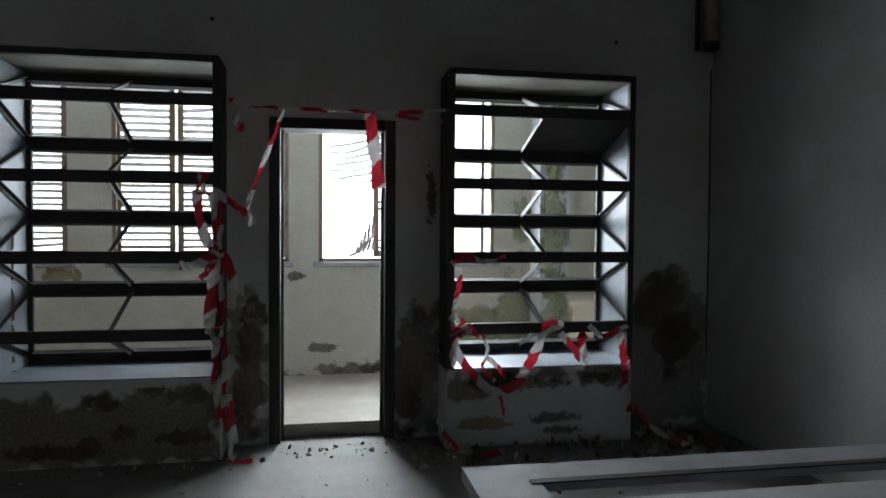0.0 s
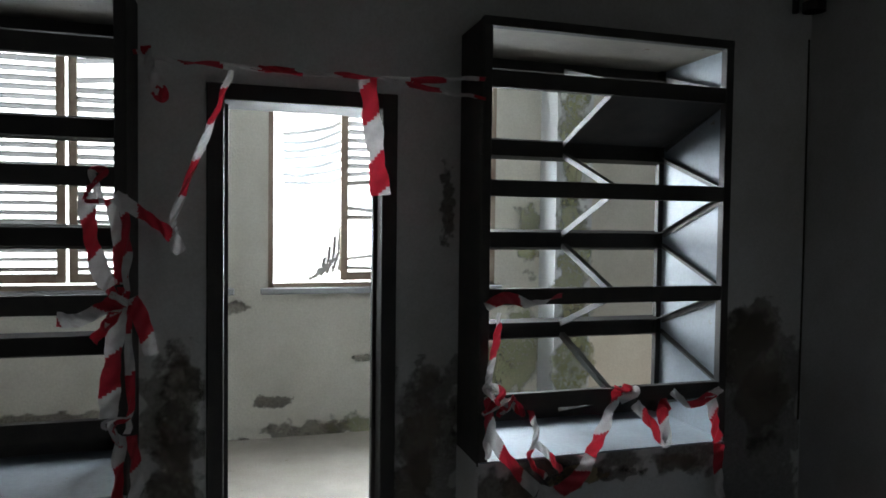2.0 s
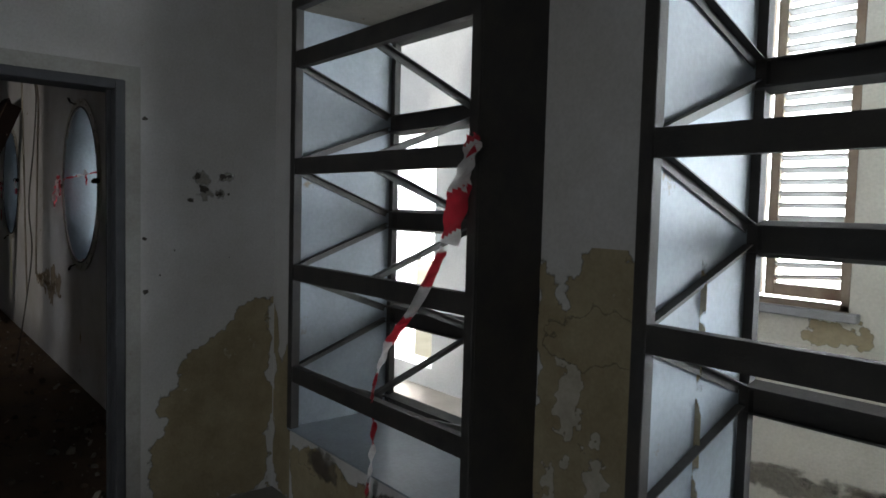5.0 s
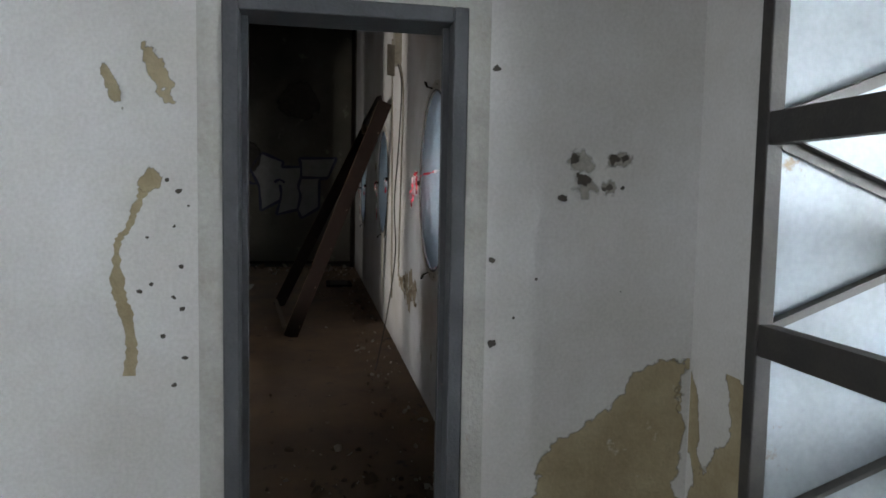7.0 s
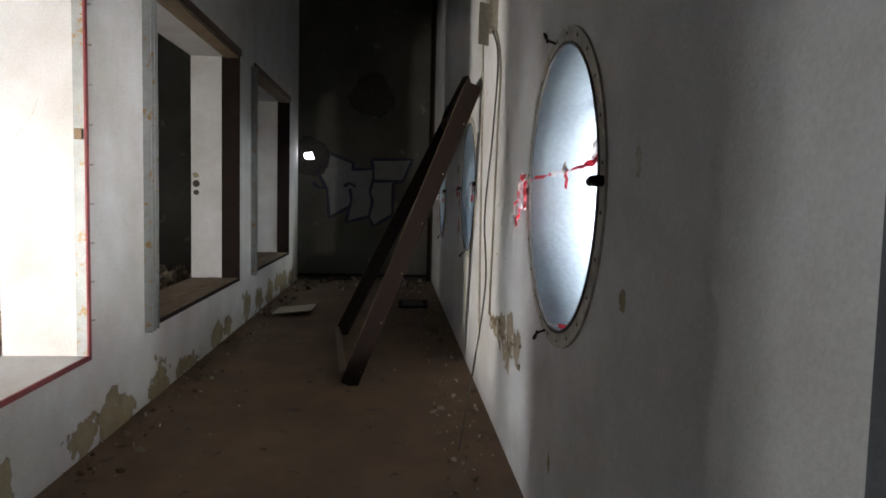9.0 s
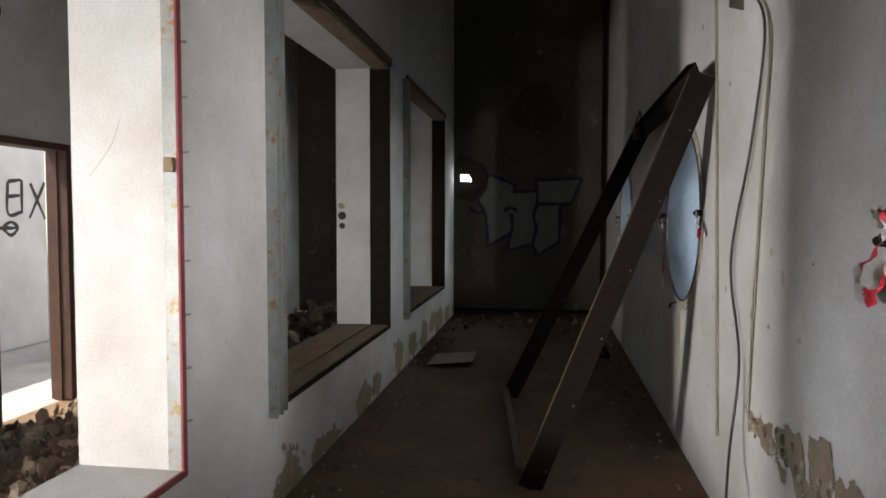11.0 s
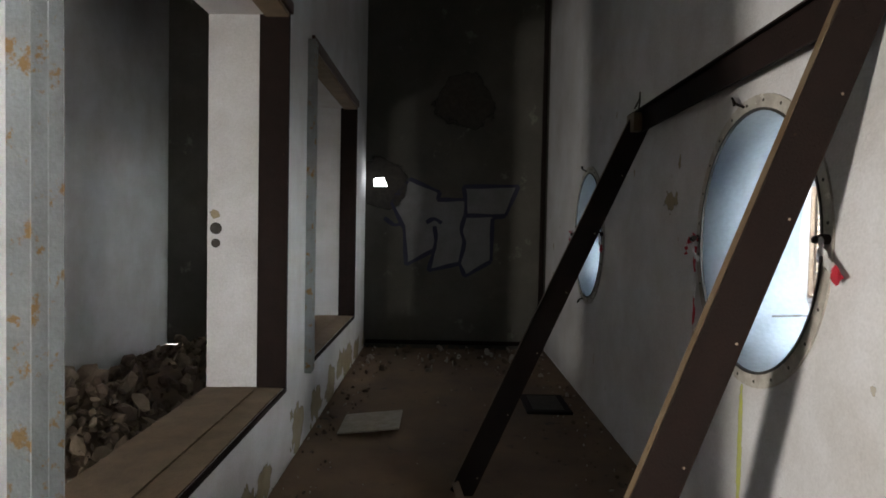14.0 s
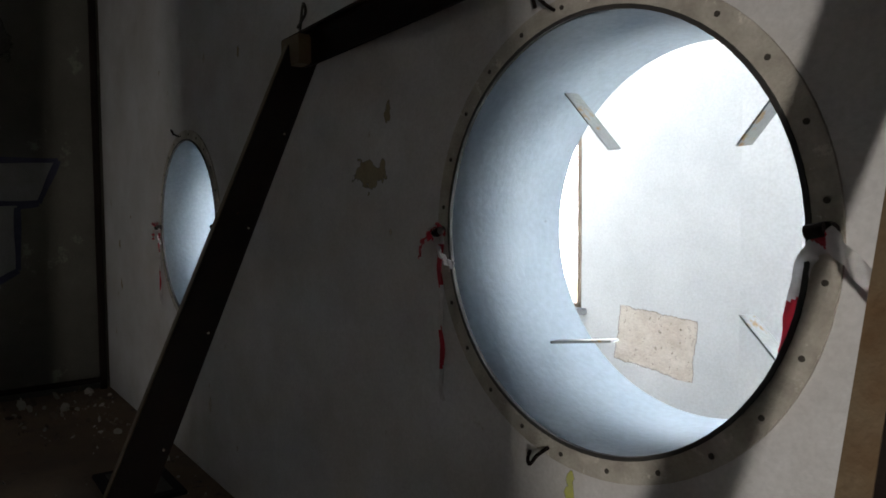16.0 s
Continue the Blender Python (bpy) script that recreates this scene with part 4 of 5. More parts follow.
# ---- ducts ----
def duct(cx, cz, label):
    t = thing("duct", label, "duct", "round fan ducts in the corridor wall", at=(cx, DUCT_WALL, cz))
    n = 72
    bm = bmesh.new()
    ring = []
    for y, r in ((-0.004, DUCT_R), (DEEP + 0.01, DUCT_R), (DEEP + 0.01, DUCT_R + 0.006), (-0.004, DUCT_R + 0.006)):
        ring.append([bm.verts.new((r * math.cos(2 * math.pi * k / n), y, r * math.sin(2 * math.pi * k / n))) for k in range(n)])
    for a, b in zip(ring, ring[1:] + ring[:1]):
        for k in range(n):
            bm.faces.new((a[k], a[(k + 1) % n], b[(k + 1) % n], b[k]))
    part("barrel", bm, M_DUCT, t, "pale blue painted sheet barrel", smooth=True)
    for y0, y1, r0, r1, nm, mt in ((-0.010, 0.0, DUCT_R + 0.007, DUCT_R + 0.072, "flange", M_FLANGE), (-0.016, -0.002, DUCT_R - 0.004, DUCT_R + 0.008, "gasket", M_STEEL), (DEEP - 0.002, DEEP + 0.012, DUCT_R + 0.004, DUCT_R + 0.06, "outer_flange", M_FLANGE)):
        bm = bmesh.new()
        rings = [[bm.verts.new((r * math.cos(2 * math.pi * k / n), y, r * math.sin(2 * math.pi * k / n))) for k in range(n)] for y, r in ((y0, r0), (y0, r1), (y1, r1), (y1, r0))]
        for a, b in zip(rings, rings[1:] + rings[:1]):
            for k in range(n):
                bm.faces.new((a[k], a[(k + 1) % n], b[(k + 1) % n], b[k]))
        fl = part(nm, bm, mt, t)
        if nm == "flange":
            hole = None
            for k in range(24):
                an = 2 * math.pi * (k + 0.5) / 24
                if hole is None:
                    bm = bmesh.new()
                    disc(bm, (0, 0, 0), (0, 1, 0), 0.0075, 0.004, 10)
                    h = part("bolt_hole", bm, M_SOCKET, fl)
                    hole = h.data
                else:
                    h = new("bolt_hole", hole)
                    h.parent = fl
                h.location = ((DUCT_R + 0.042) * math.cos(an), -0.0105, (DUCT_R + 0.042) * math.sin(an))
    for an in (46, 128, 222, 318):
        c, s = math.cos(radians(an)), math.sin(radians(an))
        bm = bmesh.new()
        if an == 222:
            bar(bm, (c * DUCT_R, 0.36, s * DUCT_R), (c * (DUCT_R - 0.36), 0.38, s * (DUCT_R - 0.06)), 0.05, 0.010)
        else:
            bar(bm, (c * DUCT_R, 0.36, s * DUCT_R), (c * (DUCT_R - 0.27), 0.40, s * (DUCT_R - 0.27)), 0.006, 0.075, up=(0, 1, 0))
        part("fan_bracket", bm, M_GALV, t, "peeling flat steel fan bracket", bevel=0.001)
    for an, hook in ((100, 1), (258, 1), (180, 0), (2, 0)):
        c, s = math.cos(radians(an)), math.sin(radians(an))
        r = DUCT_R + 0.045
        bm = bmesh.new()
        if hook:
            tube(bm, smooth_path([(c * r, -0.01, s * r), (c * r - 0.01, -0.05, s * (r + 0.02)), (c * r - 0.03, -0.06, s * (r + 0.05)), (c * r - 0.055, -0.045, s * (r + 0.045)), (c * r - 0.05, -0.04, s * (r + 0.015))], 5), 0.006)
            part("hook", bm, M_RUST, t, "bent rusty wire hook")
        else:
            disc(bm, (c * r, -0.025, s * r), (0, 1, 0), 0.020, 0.03, 12)
            disc(bm, (c * (r - 0.015), -0.045, s * r), (1, 0, 0.2), 0.016, 0.04, 10)
            part("clamp", bm, M_RUST, t, "rusty clamp nut")
    return t


for cx, cz in DUCTS:
    duct(cx, cz, "pale blue round sheet-metal duct with bolted rusty flange")
bm = bmesh.new()
box(bm, (-4.83, DUCT_WALL + 0.1, 1.165), (-4.61, DUCT_WALL + 0.3, 1.33))
tagged(part("concrete_block", bm, M_PIECE, bevel=0.015), "rough broken concrete block lying in the duct", "block")

# ---- leaning steel portal in the corridor ----
def channel(a, b, depth_dir, width, flange):
    """A rolled channel from a to b whose web lies along depth_dir."""
    bm = bmesh.new()
    a, b = Vector(a), Vector(b)
    d = (b - a).normalized()
    u = Vector(depth_dir)
    u = (u - u.dot(d) * d).normalized()
    v = d.cross(u)
    m = Matrix((u, d, v)).transposed().to_4x4()
    m.translation = a
    L = (b - a).length
    h = width / 2
    outline = ((-h, -0.004), (h, -0.004), (h, flange), (h - 0.008, flange), (h - 0.008, 0.004), (-h + 0.008, 0.004), (-h + 0.008, flange), (-h, flange))
    ends = [[bm.verts.new(m @ Vector((s, y, t))) for s, t in outline] for y in (0, L)]
    for k in range(8):
        bm.faces.new((ends[0][k], ends[0][(k + 1) % 8], ends[1][(k + 1) % 8], ends[1][k]))
    bm.faces.new(ends[0][::-1])
    bm.faces.new(ends[1])
    return bm, m, L


portal = thing("steel_portal", "rusty steel channel frame leaning on the corridor wall", "steel frame")
LEGS = (((-8.01, 2.665, 0.0), (-8.06, 3.69, 2.60)), ((-10.20, 2.42, 0.0), (-10.62, 3.665, 2.56)))
for k, (a, b) in enumerate(LEGS):
    bm, m, L = channel(a, b, (0, 1, 0), 0.15, 0.05)
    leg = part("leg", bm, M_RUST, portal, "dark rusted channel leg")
    bm = bmesh.new()
    box(bm, (-0.0785, 0.02, 0.010), (-0.0755, L - 0.02, 0.052), m)
    part("worn_edge", bm, M_BARE, leg, "pale worn flange edge")
    data = None
    for j in range(6):
        for side in (1,):
            if data is None:
                bm = bmesh.new()
                disc(bm, (0, 0, 0), (0, 0, 1), 0.005, 0.0095, 10)
                h = part("rivet_hole", bm, M_PALEPIPE, leg)
                data = h.data
            else:
                h = new("rivet_hole", data)
                h.parent = leg
            h.matrix_basis = m @ Matrix.Translation((side * 0.05, 0.15 + j * 0.46, 0))
bm, m, L = channel((-8.05, 3.66, 2.60), (-10.70, 3.66, 2.55), (0, 0.35, -0.94), 0.15, 0.05)
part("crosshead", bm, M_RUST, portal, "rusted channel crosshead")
bm = bmesh.new()
box(bm, (-10.70, 3.585, 2.47), (-10.52, 3.645, 2.60))
part("weld_plate", bm, M_BARE, portal, "scraped bare corner plate")
bm = bmesh.new()
tube(bm, smooth_path([(-10.620, 3.640, 2.610), (-10.650, 3.660, 2.690), (-10.580, 3.640, 2.750), (-10.520, 3.620, 2.690), (-10.560, 3.600, 2.630)], 5), 0.006)
part("wire", bm, M_CABLE, portal, "twisted wire end")
bm, m, L = channel((-8.12, 2.64, 0.055), (-10.18, 2.42, 0.055), (0, 0.35, -0.94), 0.11, 0.045)
part("bottom_rail", bm, M_BARE, portal, "pale worn channel on the floor")

# ---- frames of the large openings ----
for k, (a, b) in enumerate(WINDOWS):
    y = INNER_WALL
    w = thing("window_frame_%d" % (k + 1), "rusty steel edge frame of a large wall opening", "window frame", kind="structure")
    mt = M_RED if k == 0 else M_RUST
    # far jamb
    bm = bmesh.new()
    box(bm, (a - 0.012, y - 0.004, 0.575), (a + 0.022, y + 0.010, 3.265))
    part("edge_angle", bm, mt, w, bevel=0.002)
    bm = bmesh.new()
    box(bm, (a + 0.001, y - (0.07 if k == 0 else 0.20), 0.605), (a + 0.014, y - 0.005, 3.235))
    part("jamb_strip", bm, M_GALV if k == 0 else M_RUST, w)
    # head and sill
    bm = bmesh.new()
    box(bm, (a, y - 0.16, 3.22), (b, y + 0.008, 3.245))
    part("head_strip", bm, M_WOOD, w)
    if k:
        bm = bmesh.new()
        box(bm, (a - 0.03, y + 0.002, 3.25), (b + 0.03, y + 0.028, 3.33))
        part("head_board", bm, M_BROWNPAINT, w, "dark brown rusted head channel", bevel=0.004)
    bm = bmesh.new()
    box(bm, (a, y - 0.004, 0.575), (b, y + 0.010, 0.607))
    part("sill_edge", bm, mt, w, "painted sill angle")
    if k == 0:
        for z in (0.82, 1.06, 1.30, 1.54, 1.78, 2.02, 2.26, 2.50, 2.74, 2.98):
            bm = bmesh.new()
            bar(bm, (a - 0.014, y + 0.008, z), (a - 0.035, y + 0.02, z + 0.002), 0.012, 0.010)
            part("lug", bm, M_GALV, w)
        bm = bmesh.new()
        box(bm, (a + 0.014, y - 0.06, 1.93), (a + 0.034, y - 0.012, 1.995))
        part("latch_block", bm, M_BARE, w, "rusted brassy latch block", bevel=0.004)
    else:
        # roller rail on the near edge
        rail = thing("shutter_rail", "galvanised double guide rail with rust spots beside an opening", "rail", "guide rails of the openings", at=(b, y, 0.56))
        for x0, x1, d in ((0.0, 0.085, 0.05), (0.095, 0.18, 0.06)):
            bm = bmesh.new()
            profile(bm, (0, 0, 0), (0, 0, 2.70), ((-x0, 0.0), (-x1, 0.0), (-x1, d), (0.006 - x1, d), (0.006 - x1, 0.006), (-x0 - 0.006, 0.006), (-x0 - 0.006, d), (-x0, d)), up=(0, 1, 0))
            part("profile", bm, M_GALV, rail)
        for j in range(12):
            bm = bmesh.new()
            disc(bm, (0.042 + 0.095 * (j % 2), 0.012, 0.12 + j * 0.223), (0, 1, 0), 0.011, 0.012, 8)
            part("bolt", bm, M_RUST, rail)
    # sill boards
    if k:
        for j in range(3):
            bm = bmesh.new()
            box(bm, (a + 0.02, y - THICK + 0.01 + j * 0.18, 0.60), (b - 0.01, y - THICK + 0.01 + j * 0.18 + 0.175, 0.609 + 0.004 * (j % 2)))
            part("sill_board", bm, M_WOOD, w, "worn dusty sill board")
# conduit holes in the far reveal of the middle opening
for z, r in ((1.735, 0.042), (1.63, 0.032)):
    bm = bmesh.new()
    disc(bm, (-10.577, 0.665, z), (1, 0, 0), r, 0.006, 24)
    part("conduit_hole", bm, M_SOCKET, wall_inner)
bm = bmesh.new()
blotch(bm, (-10.577, 0.66, 1.835), Y, Z, X, 0.07, 0.06, "smut", 0.3, 20)
part("smut", bm, M_DAMP, wall_inner)
bm = bmesh.new()
tube(bm, smooth_path([(-6.498, 0.886, 2.166), (-6.498, 0.837, 2.046), (-6.498, 0.73, 1.913)], 5), 0.001, 5)
part("crack", bm, M_DAMP, wall_inner_near, "hairline crack in plaster")

# ---- cables, box and crack on the duct wall ----
W = DUCT_WALL
bm = bmesh.new()
tube(bm, smooth_path([(-7.36, W - 0.03, 2.90), (-7.10, W - 0.02, 2.62), (-7.27, W - 0.02, 2.1), (-7.60, W - 0.02, 1.50), (-7.36, W - 0.03, 1.0), (-7.25, W - 0.10, 0.5), (-6.75, W - 0.24, 0.08), (-6.45, W - 0.30, 0.012)], 8), 0.007)
tagged(part("hanging_cable", bm, M_CABLE), "black cable hanging loose down the wall", "cable")
bm = bmesh.new()
tube(bm, smooth_path([(-7.34, W - 0.012, 2.90), (-7.05, W - 0.010, 2.60), (-7.10, W - 0.010, 2.1), (-7.20, W - 0.010, 1.3), (-7.26, W - 0.010, 0.76)], 6), 0.008)
tagged(part("painted_cable", bm, M_CABLE_PALE), "painted-over cable fixed along the wall", "cable")
bm = bmesh.new()
tube(bm, [(-8.13, W - 0.008, 3.3), (-7.98, W - 0.008, 1.8), (-7.86, W - 0.008, 0.45)], 0.010)
tagged(part("conduit", bm, M_CABLE_PALE), "thin painted conduit running down the wall", "conduit")
e = thing("junction_box", "old metal junction box with open cover and cable", "junction box", at=(-7.38, W, 3.05))
bm = bmesh.new()
box(bm, (-0.09, -0.07, -0.17), (0.09, 0.0, 0.17))
part("case", bm, M_CABLE_PALE, e, bevel=0.006)
bm = bmesh.new()
bar(bm, (0.10, -0.07, -0.15), (0.16, -0.15, -0.15), 0.006, 0.3, up=(0, 0, 1))
part("cover", bm, M_CABLE_PALE, e)
for k, (x, z, w, h) in enumerate(((-7.22, 0.73, 0.22, 0.10), (-6.98, 0.73, 0.34, 0.15), (-6.66, 0.75, 0.32, 0.2), (-6.36, 0.77, 0.28, 0.22), (-6.1, 0.75, 0.22, 0.2), (-6.45, 0.62, 0.25, 0.14))):
    bm = bmesh.new()
    blotch(bm, (x, W, z), X, Z, -Y, w, h, "c%d" % k, 0.6, lift=0.002 + 0.001 * k)
    part("broken_plaster", bm, M_CRUMB, wall_ducts, "crumbled break in the plaster")
rnd = random.Random(31)
for k in range(34):
    x = rnd.uniform(-7.25, -6.0)
    bm = bmesh.new()
    bmesh.ops.create_icosphere(bm, subdivisions=1, radius=rnd.uniform(0.012, 0.035))
    for v in bm.verts:
        v.co *= rnd.uniform(0.6, 1.2)
        v.co.y *= 0.5
    bm.transform(Matrix.Translation((x, W - 0.004, 0.75 + rnd.uniform(-0.09, 0.06))))
    part("crumb", bm, M_CRUMB if k % 3 else M_PIECE, wall_ducts)
bm = bmesh.new()
blotch(bm, (-10.25, W, 1.98), X, Z, -Y, 0.24, 0.13, "scar", 0.6)
part("plaster_scar", bm, M_DAMP, wall_ducts, "brown scar in the plaster")
bm = bmesh.new()
blotch(bm, (-9.10, W, 0.72), X, Z, -Y, 0.05, 0.62, "yel", 0.25, lift=0.0015)
part("spray_run", bm, M_YELLOW, wall_ducts, "yellow spray run below the duct")
for k in range(40):
    x, z = rnd.uniform(-15.5, -3.2), rnd.uniform(0.1, 3.0)
    if min(math.hypot(x - cx, z - cz) for cx, cz in DUCTS) < 0.78:
        continue
    bm = bmesh.new()
    s = rnd.uniform(0.015, 0.06)
    blotch(bm, (x, W, z), X, Z, -Y, s, s * rnd.uniform(0.4, 2.0), "d%d" % k, 0.6, 18, lift=0.0012)
    part("chip", bm, M_DAMP if k % 2 else M_PIECE, wall_ducts)

# damp foot of the inner corridor wall
for k in range(16):
    x = -15.6 + k * 0.78 + rnd.uniform(-0.2, 0.2)
    bm = bmesh.new()
    blotch(bm, (x, INNER_WALL, rnd.uniform(0.06, 0.22)), X, Z, Y, rnd.uniform(0.3, 0.8), rnd.uniform(0.12, 0.4), "i%d" % k, 0.6, lift=0.002 + 0.0005 * k)
    part("damp_patch", bm, M_DAMP, wall_inner, "brown damp stain at the wall foot")


# ---- graffiti ----
def stroke(bm, pts, width, normal, steps=7, lift=0.003, taper=False):
    """A sprayed line laid on a wall."""
    path = smooth_path(pts, steps)
    nn = Vector(normal)
    prev = None
    for i, p in enumerate(path):
        d = (path[min(i + 1, len(path) - 1)] - path[max(i - 1, 0)]).normalized()
        s = d.cross(nn).normalized()
        w = width * (0.5 + 0.10 * math.sin(i * 0.7))
        q = p + nn * lift
        pair = (bm.verts.new(q - s * w), bm.verts.new(q + s * w))
        if prev:
            bm.faces.new((prev[0], prev[1], pair[1], pair[0]))
        prev = pair


def sprayed(name, mat, lines, width, normal, wall, lift=0.003, label=""):
    bm = bmesh.new()
    for k, pts in enumerate(lines):
        stroke(bm, pts, width, normal, lift=lift + 0.0004 * k)
    return part(name, bm, mat, wall, label)


sprayed("graffiti_letters", M_BLACK, [
    [(-6.353, -1.660, 2.494), (-6.722, -1.660, 2.525), (-7.120, -1.660, 2.526), (-7.288, -1.660, 2.487)],
    [(-7.288, -1.660, 2.487), (-7.224, -1.660, 2.215), (-7.143, -1.660, 1.892), (-7.067, -1.660, 1.611)],
    [(-7.067, -1.660, 1.611), (-6.945, -1.660, 1.599), (-6.854, -1.660, 1.598)],
    [(-6.854, -1.660, 1.598), (-6.980, -1.660, 1.503), (-7.025, -1.660, 1.336), (-6.953, -1.660, 1.159), (-6.770, -1.660, 1.038)],
    [(-6.346, -1.660, 2.258), (-6.523, -1.660, 2.274), (-6.699, -1.660, 2.278)],
    [(-6.699, -1.660, 2.268), (-6.643, -1.660, 2.026), (-6.564, -1.660, 1.688)],
    [(-6.521, -1.660, 1.695), (-6.665, -1.660, 1.603), (-6.735, -1.660, 1.427), (-6.656, -1.660, 1.226), (-6.463, -1.660, 1.137), (-6.314, -1.660, 1.142)],
    [(-6.463, -1.660, 1.137), (-6.521, -1.660, 1.038), (-6.633, -1.660, 1.005), (-6.770, -1.660, 1.045)],
    [(-6.770, -1.660, 1.045), (-6.838, -1.660, 0.938), (-6.984, -1.660, 0.871), (-7.201, -1.660, 0.893), (-7.420, -1.660, 1.048), (-7.553, -1.660, 1.298), (-7.497, -1.660, 1.471), (-7.343, -1.660, 1.555)],
    [(-7.182, -1.660, 2.174), (-7.357, -1.660, 2.170), (-7.516, -1.660, 2.176)],
    [(-7.511, -1.660, 1.935), (-7.516, -1.660, 2.176), (-7.519, -1.660, 2.303)],
    [(-7.519, -1.660, 2.303), (-7.825, -1.660, 2.310), (-8.146, -1.660, 2.316), (-8.379, -1.660, 2.293)],
    [(-8.379, -1.660, 2.293), (-8.277, -1.660, 1.930), (-8.188, -1.660, 1.463)],
    [(-8.188, -1.660, 1.463), (-8.363, -1.660, 1.308), (-8.359, -1.660, 1.098), (-8.189, -1.660, 0.864), (-7.926, -1.660, 0.733), (-7.645, -1.660, 0.715), (-7.415, -1.660, 0.796), (-7.303, -1.660, 0.894)],
    [(-7.497, -1.660, 1.471), (-7.558, -1.660, 1.516), (-7.633, -1.660, 1.523)],
], 0.030, Y, wall_graffiti, label="large black sprayed outline letters")
sprayed("graffiti_tag", M_BLACK, [
    [(-7.618, -1.660, 1.251), (-7.646, -1.660, 1.208), (-7.736, -1.660, 1.293), (-7.777, -1.660, 1.357)],
    [(-7.777, -1.660, 1.386), (-7.912, -1.660, 1.392)],
    [(-7.838, -1.660, 1.379), (-7.753, -1.660, 1.148)],
    [(-7.774, -1.660, 1.239), (-7.813, -1.660, 1.142)],
    [(-7.900, -1.660, 1.332), (-7.834, -1.660, 1.140)],
    [(-7.986, -1.660, 1.362), (-7.917, -1.660, 1.140)],
    [(-7.867, -1.660, 1.231), (-7.962, -1.660, 1.250)],
    [(-8.049, -1.660, 1.261), (-7.993, -1.660, 1.194), (-8.036, -1.660, 1.164), (-8.094, -1.660, 1.240), (-8.049, -1.660, 1.261)],
    [(-8.219, -1.660, 1.267), (-8.117, -1.660, 1.292), (-8.138, -1.660, 1.219), (-8.219, -1.660, 1.204), (-8.204, -1.660, 1.068), (-8.066, -1.660, 0.903), (-7.944, -1.660, 0.857), (-7.892, -1.660, 0.943), (-7.958, -1.660, 1.049), (-8.069, -1.660, 1.135)],
    [(-7.663, -1.660, 1.098), (-7.802, -1.660, 1.118), (-8.070, -1.660, 1.170)],
], 0.030, Y, wall_graffiti, label="small black sprayed tag LATHOS")
sprayed("graffiti_marks", M_BLACK, [
    [(-7.341, -1.660, 1.874), (-7.367, -1.660, 1.821)], [(-7.565, -1.660, 1.890), (-7.593, -1.660, 1.838)],
], 0.022, Y, wall_graffiti)
for k, (x0, z0, x1, z1) in enumerate(((-7.533, 1.671, -7.435, 1.759), (-8.081, 1.835, -7.985, 1.929), (-7.231, 2.903, -7.137, 2.991), (-7.453, 3.014, -7.352, 3.096))):
    bm = bmesh.new()
    box(bm, (x0, GRAF, z0), (x1, GRAF + 0.006, z1))
    part("socket_box", bm, M_SOCKET, wall_graffiti, "open dark socket box")
e = thing("wall_speaker", "round dark alarm bell on the graffiti wall", "alarm bell", at=(-8.614, -1.660, 3.384))
bm = bmesh.new()
disc(bm, (0, 0.03, 0), (0, 1, 0), 0.13, 0.06, 28, 0.10)
part("shell", bm, M_STEEL, e, smooth=False)
bm = bmesh.new()
disc(bm, (0, 0.07, 0), (0, 1, 0), 0.05, 0.03, 20, 0.035)
part("boss", bm, M_CABLE_PALE, e)
bm = bmesh.new()
box(bm, (-0.03, 0.0, -0.19), (0.03, 0.03, -0.12))
part("bracket", bm, M_STEEL, e)
sprayed("graffiti_far", M_BLACK, [
    [(-11.567, -4.050, 2.160), (-11.792, -4.050, 2.194)], [(-11.567, -4.050, 2.160), (-11.560, -4.050, 1.752), (-11.786, -4.050, 1.769)], [(-11.565, -4.050, 1.968), (-11.766, -4.050, 1.989)], [(-11.804, -4.050, 2.195), (-11.797, -4.050, 1.753)],
    [(-11.144, -4.050, 2.122), (-11.320, -4.050, 2.135), (-11.334, -4.050, 1.838), (-11.150, -4.050, 1.830)], [(-11.160, -4.050, 1.985), (-11.326, -4.050, 1.990)],
    [(-11.955, -4.050, 2.154), (-12.216, -4.050, 1.674)], [(-12.223, -4.050, 2.182), (-11.924, -4.050, 1.689)],
    [(-11.470, -4.050, 1.582), (-11.603, -4.050, 1.643), (-11.714, -4.050, 1.564), (-11.600, -4.050, 1.473), (-11.469, -4.050, 1.552)], [(-11.405, -4.050, 1.568), (-11.714, -4.050, 1.564)],
], 0.045, Y, wall_backroom, label="small black sprayed signs")
bm = bmesh.new()
disc(bm, (-11.33, -3.0, 1.6), (0, 0, 1), 0.26, 3.2, 28)
tagged(part("round_pillar", bm, M_HALL), "round cream plaster pillar with stained foot", "pillar", kind="structure")
for k, (x, z, w, h) in enumerate(((-8.33, 0.37, 0.36, 0.85), (-7.26, 0.34, 0.9, 0.2), (-7.69, 0.47, 0.5, 0.3), (-6.95, 0.16, 0.6, 0.2), (-11.6, 3.1, 0.9, 1.5))):
    bm = bmesh.new()
    blotch(bm, (x, GRAF, z), X, Z, Y, w, h, "q%d" % k, 0.6, lift=0.0012 + 0.0004 * k)
    part("damp_patch", bm, M_DAMP if k == 0 else M_DAMP_DARK, wall_graffiti, "brown and grey damp stain")

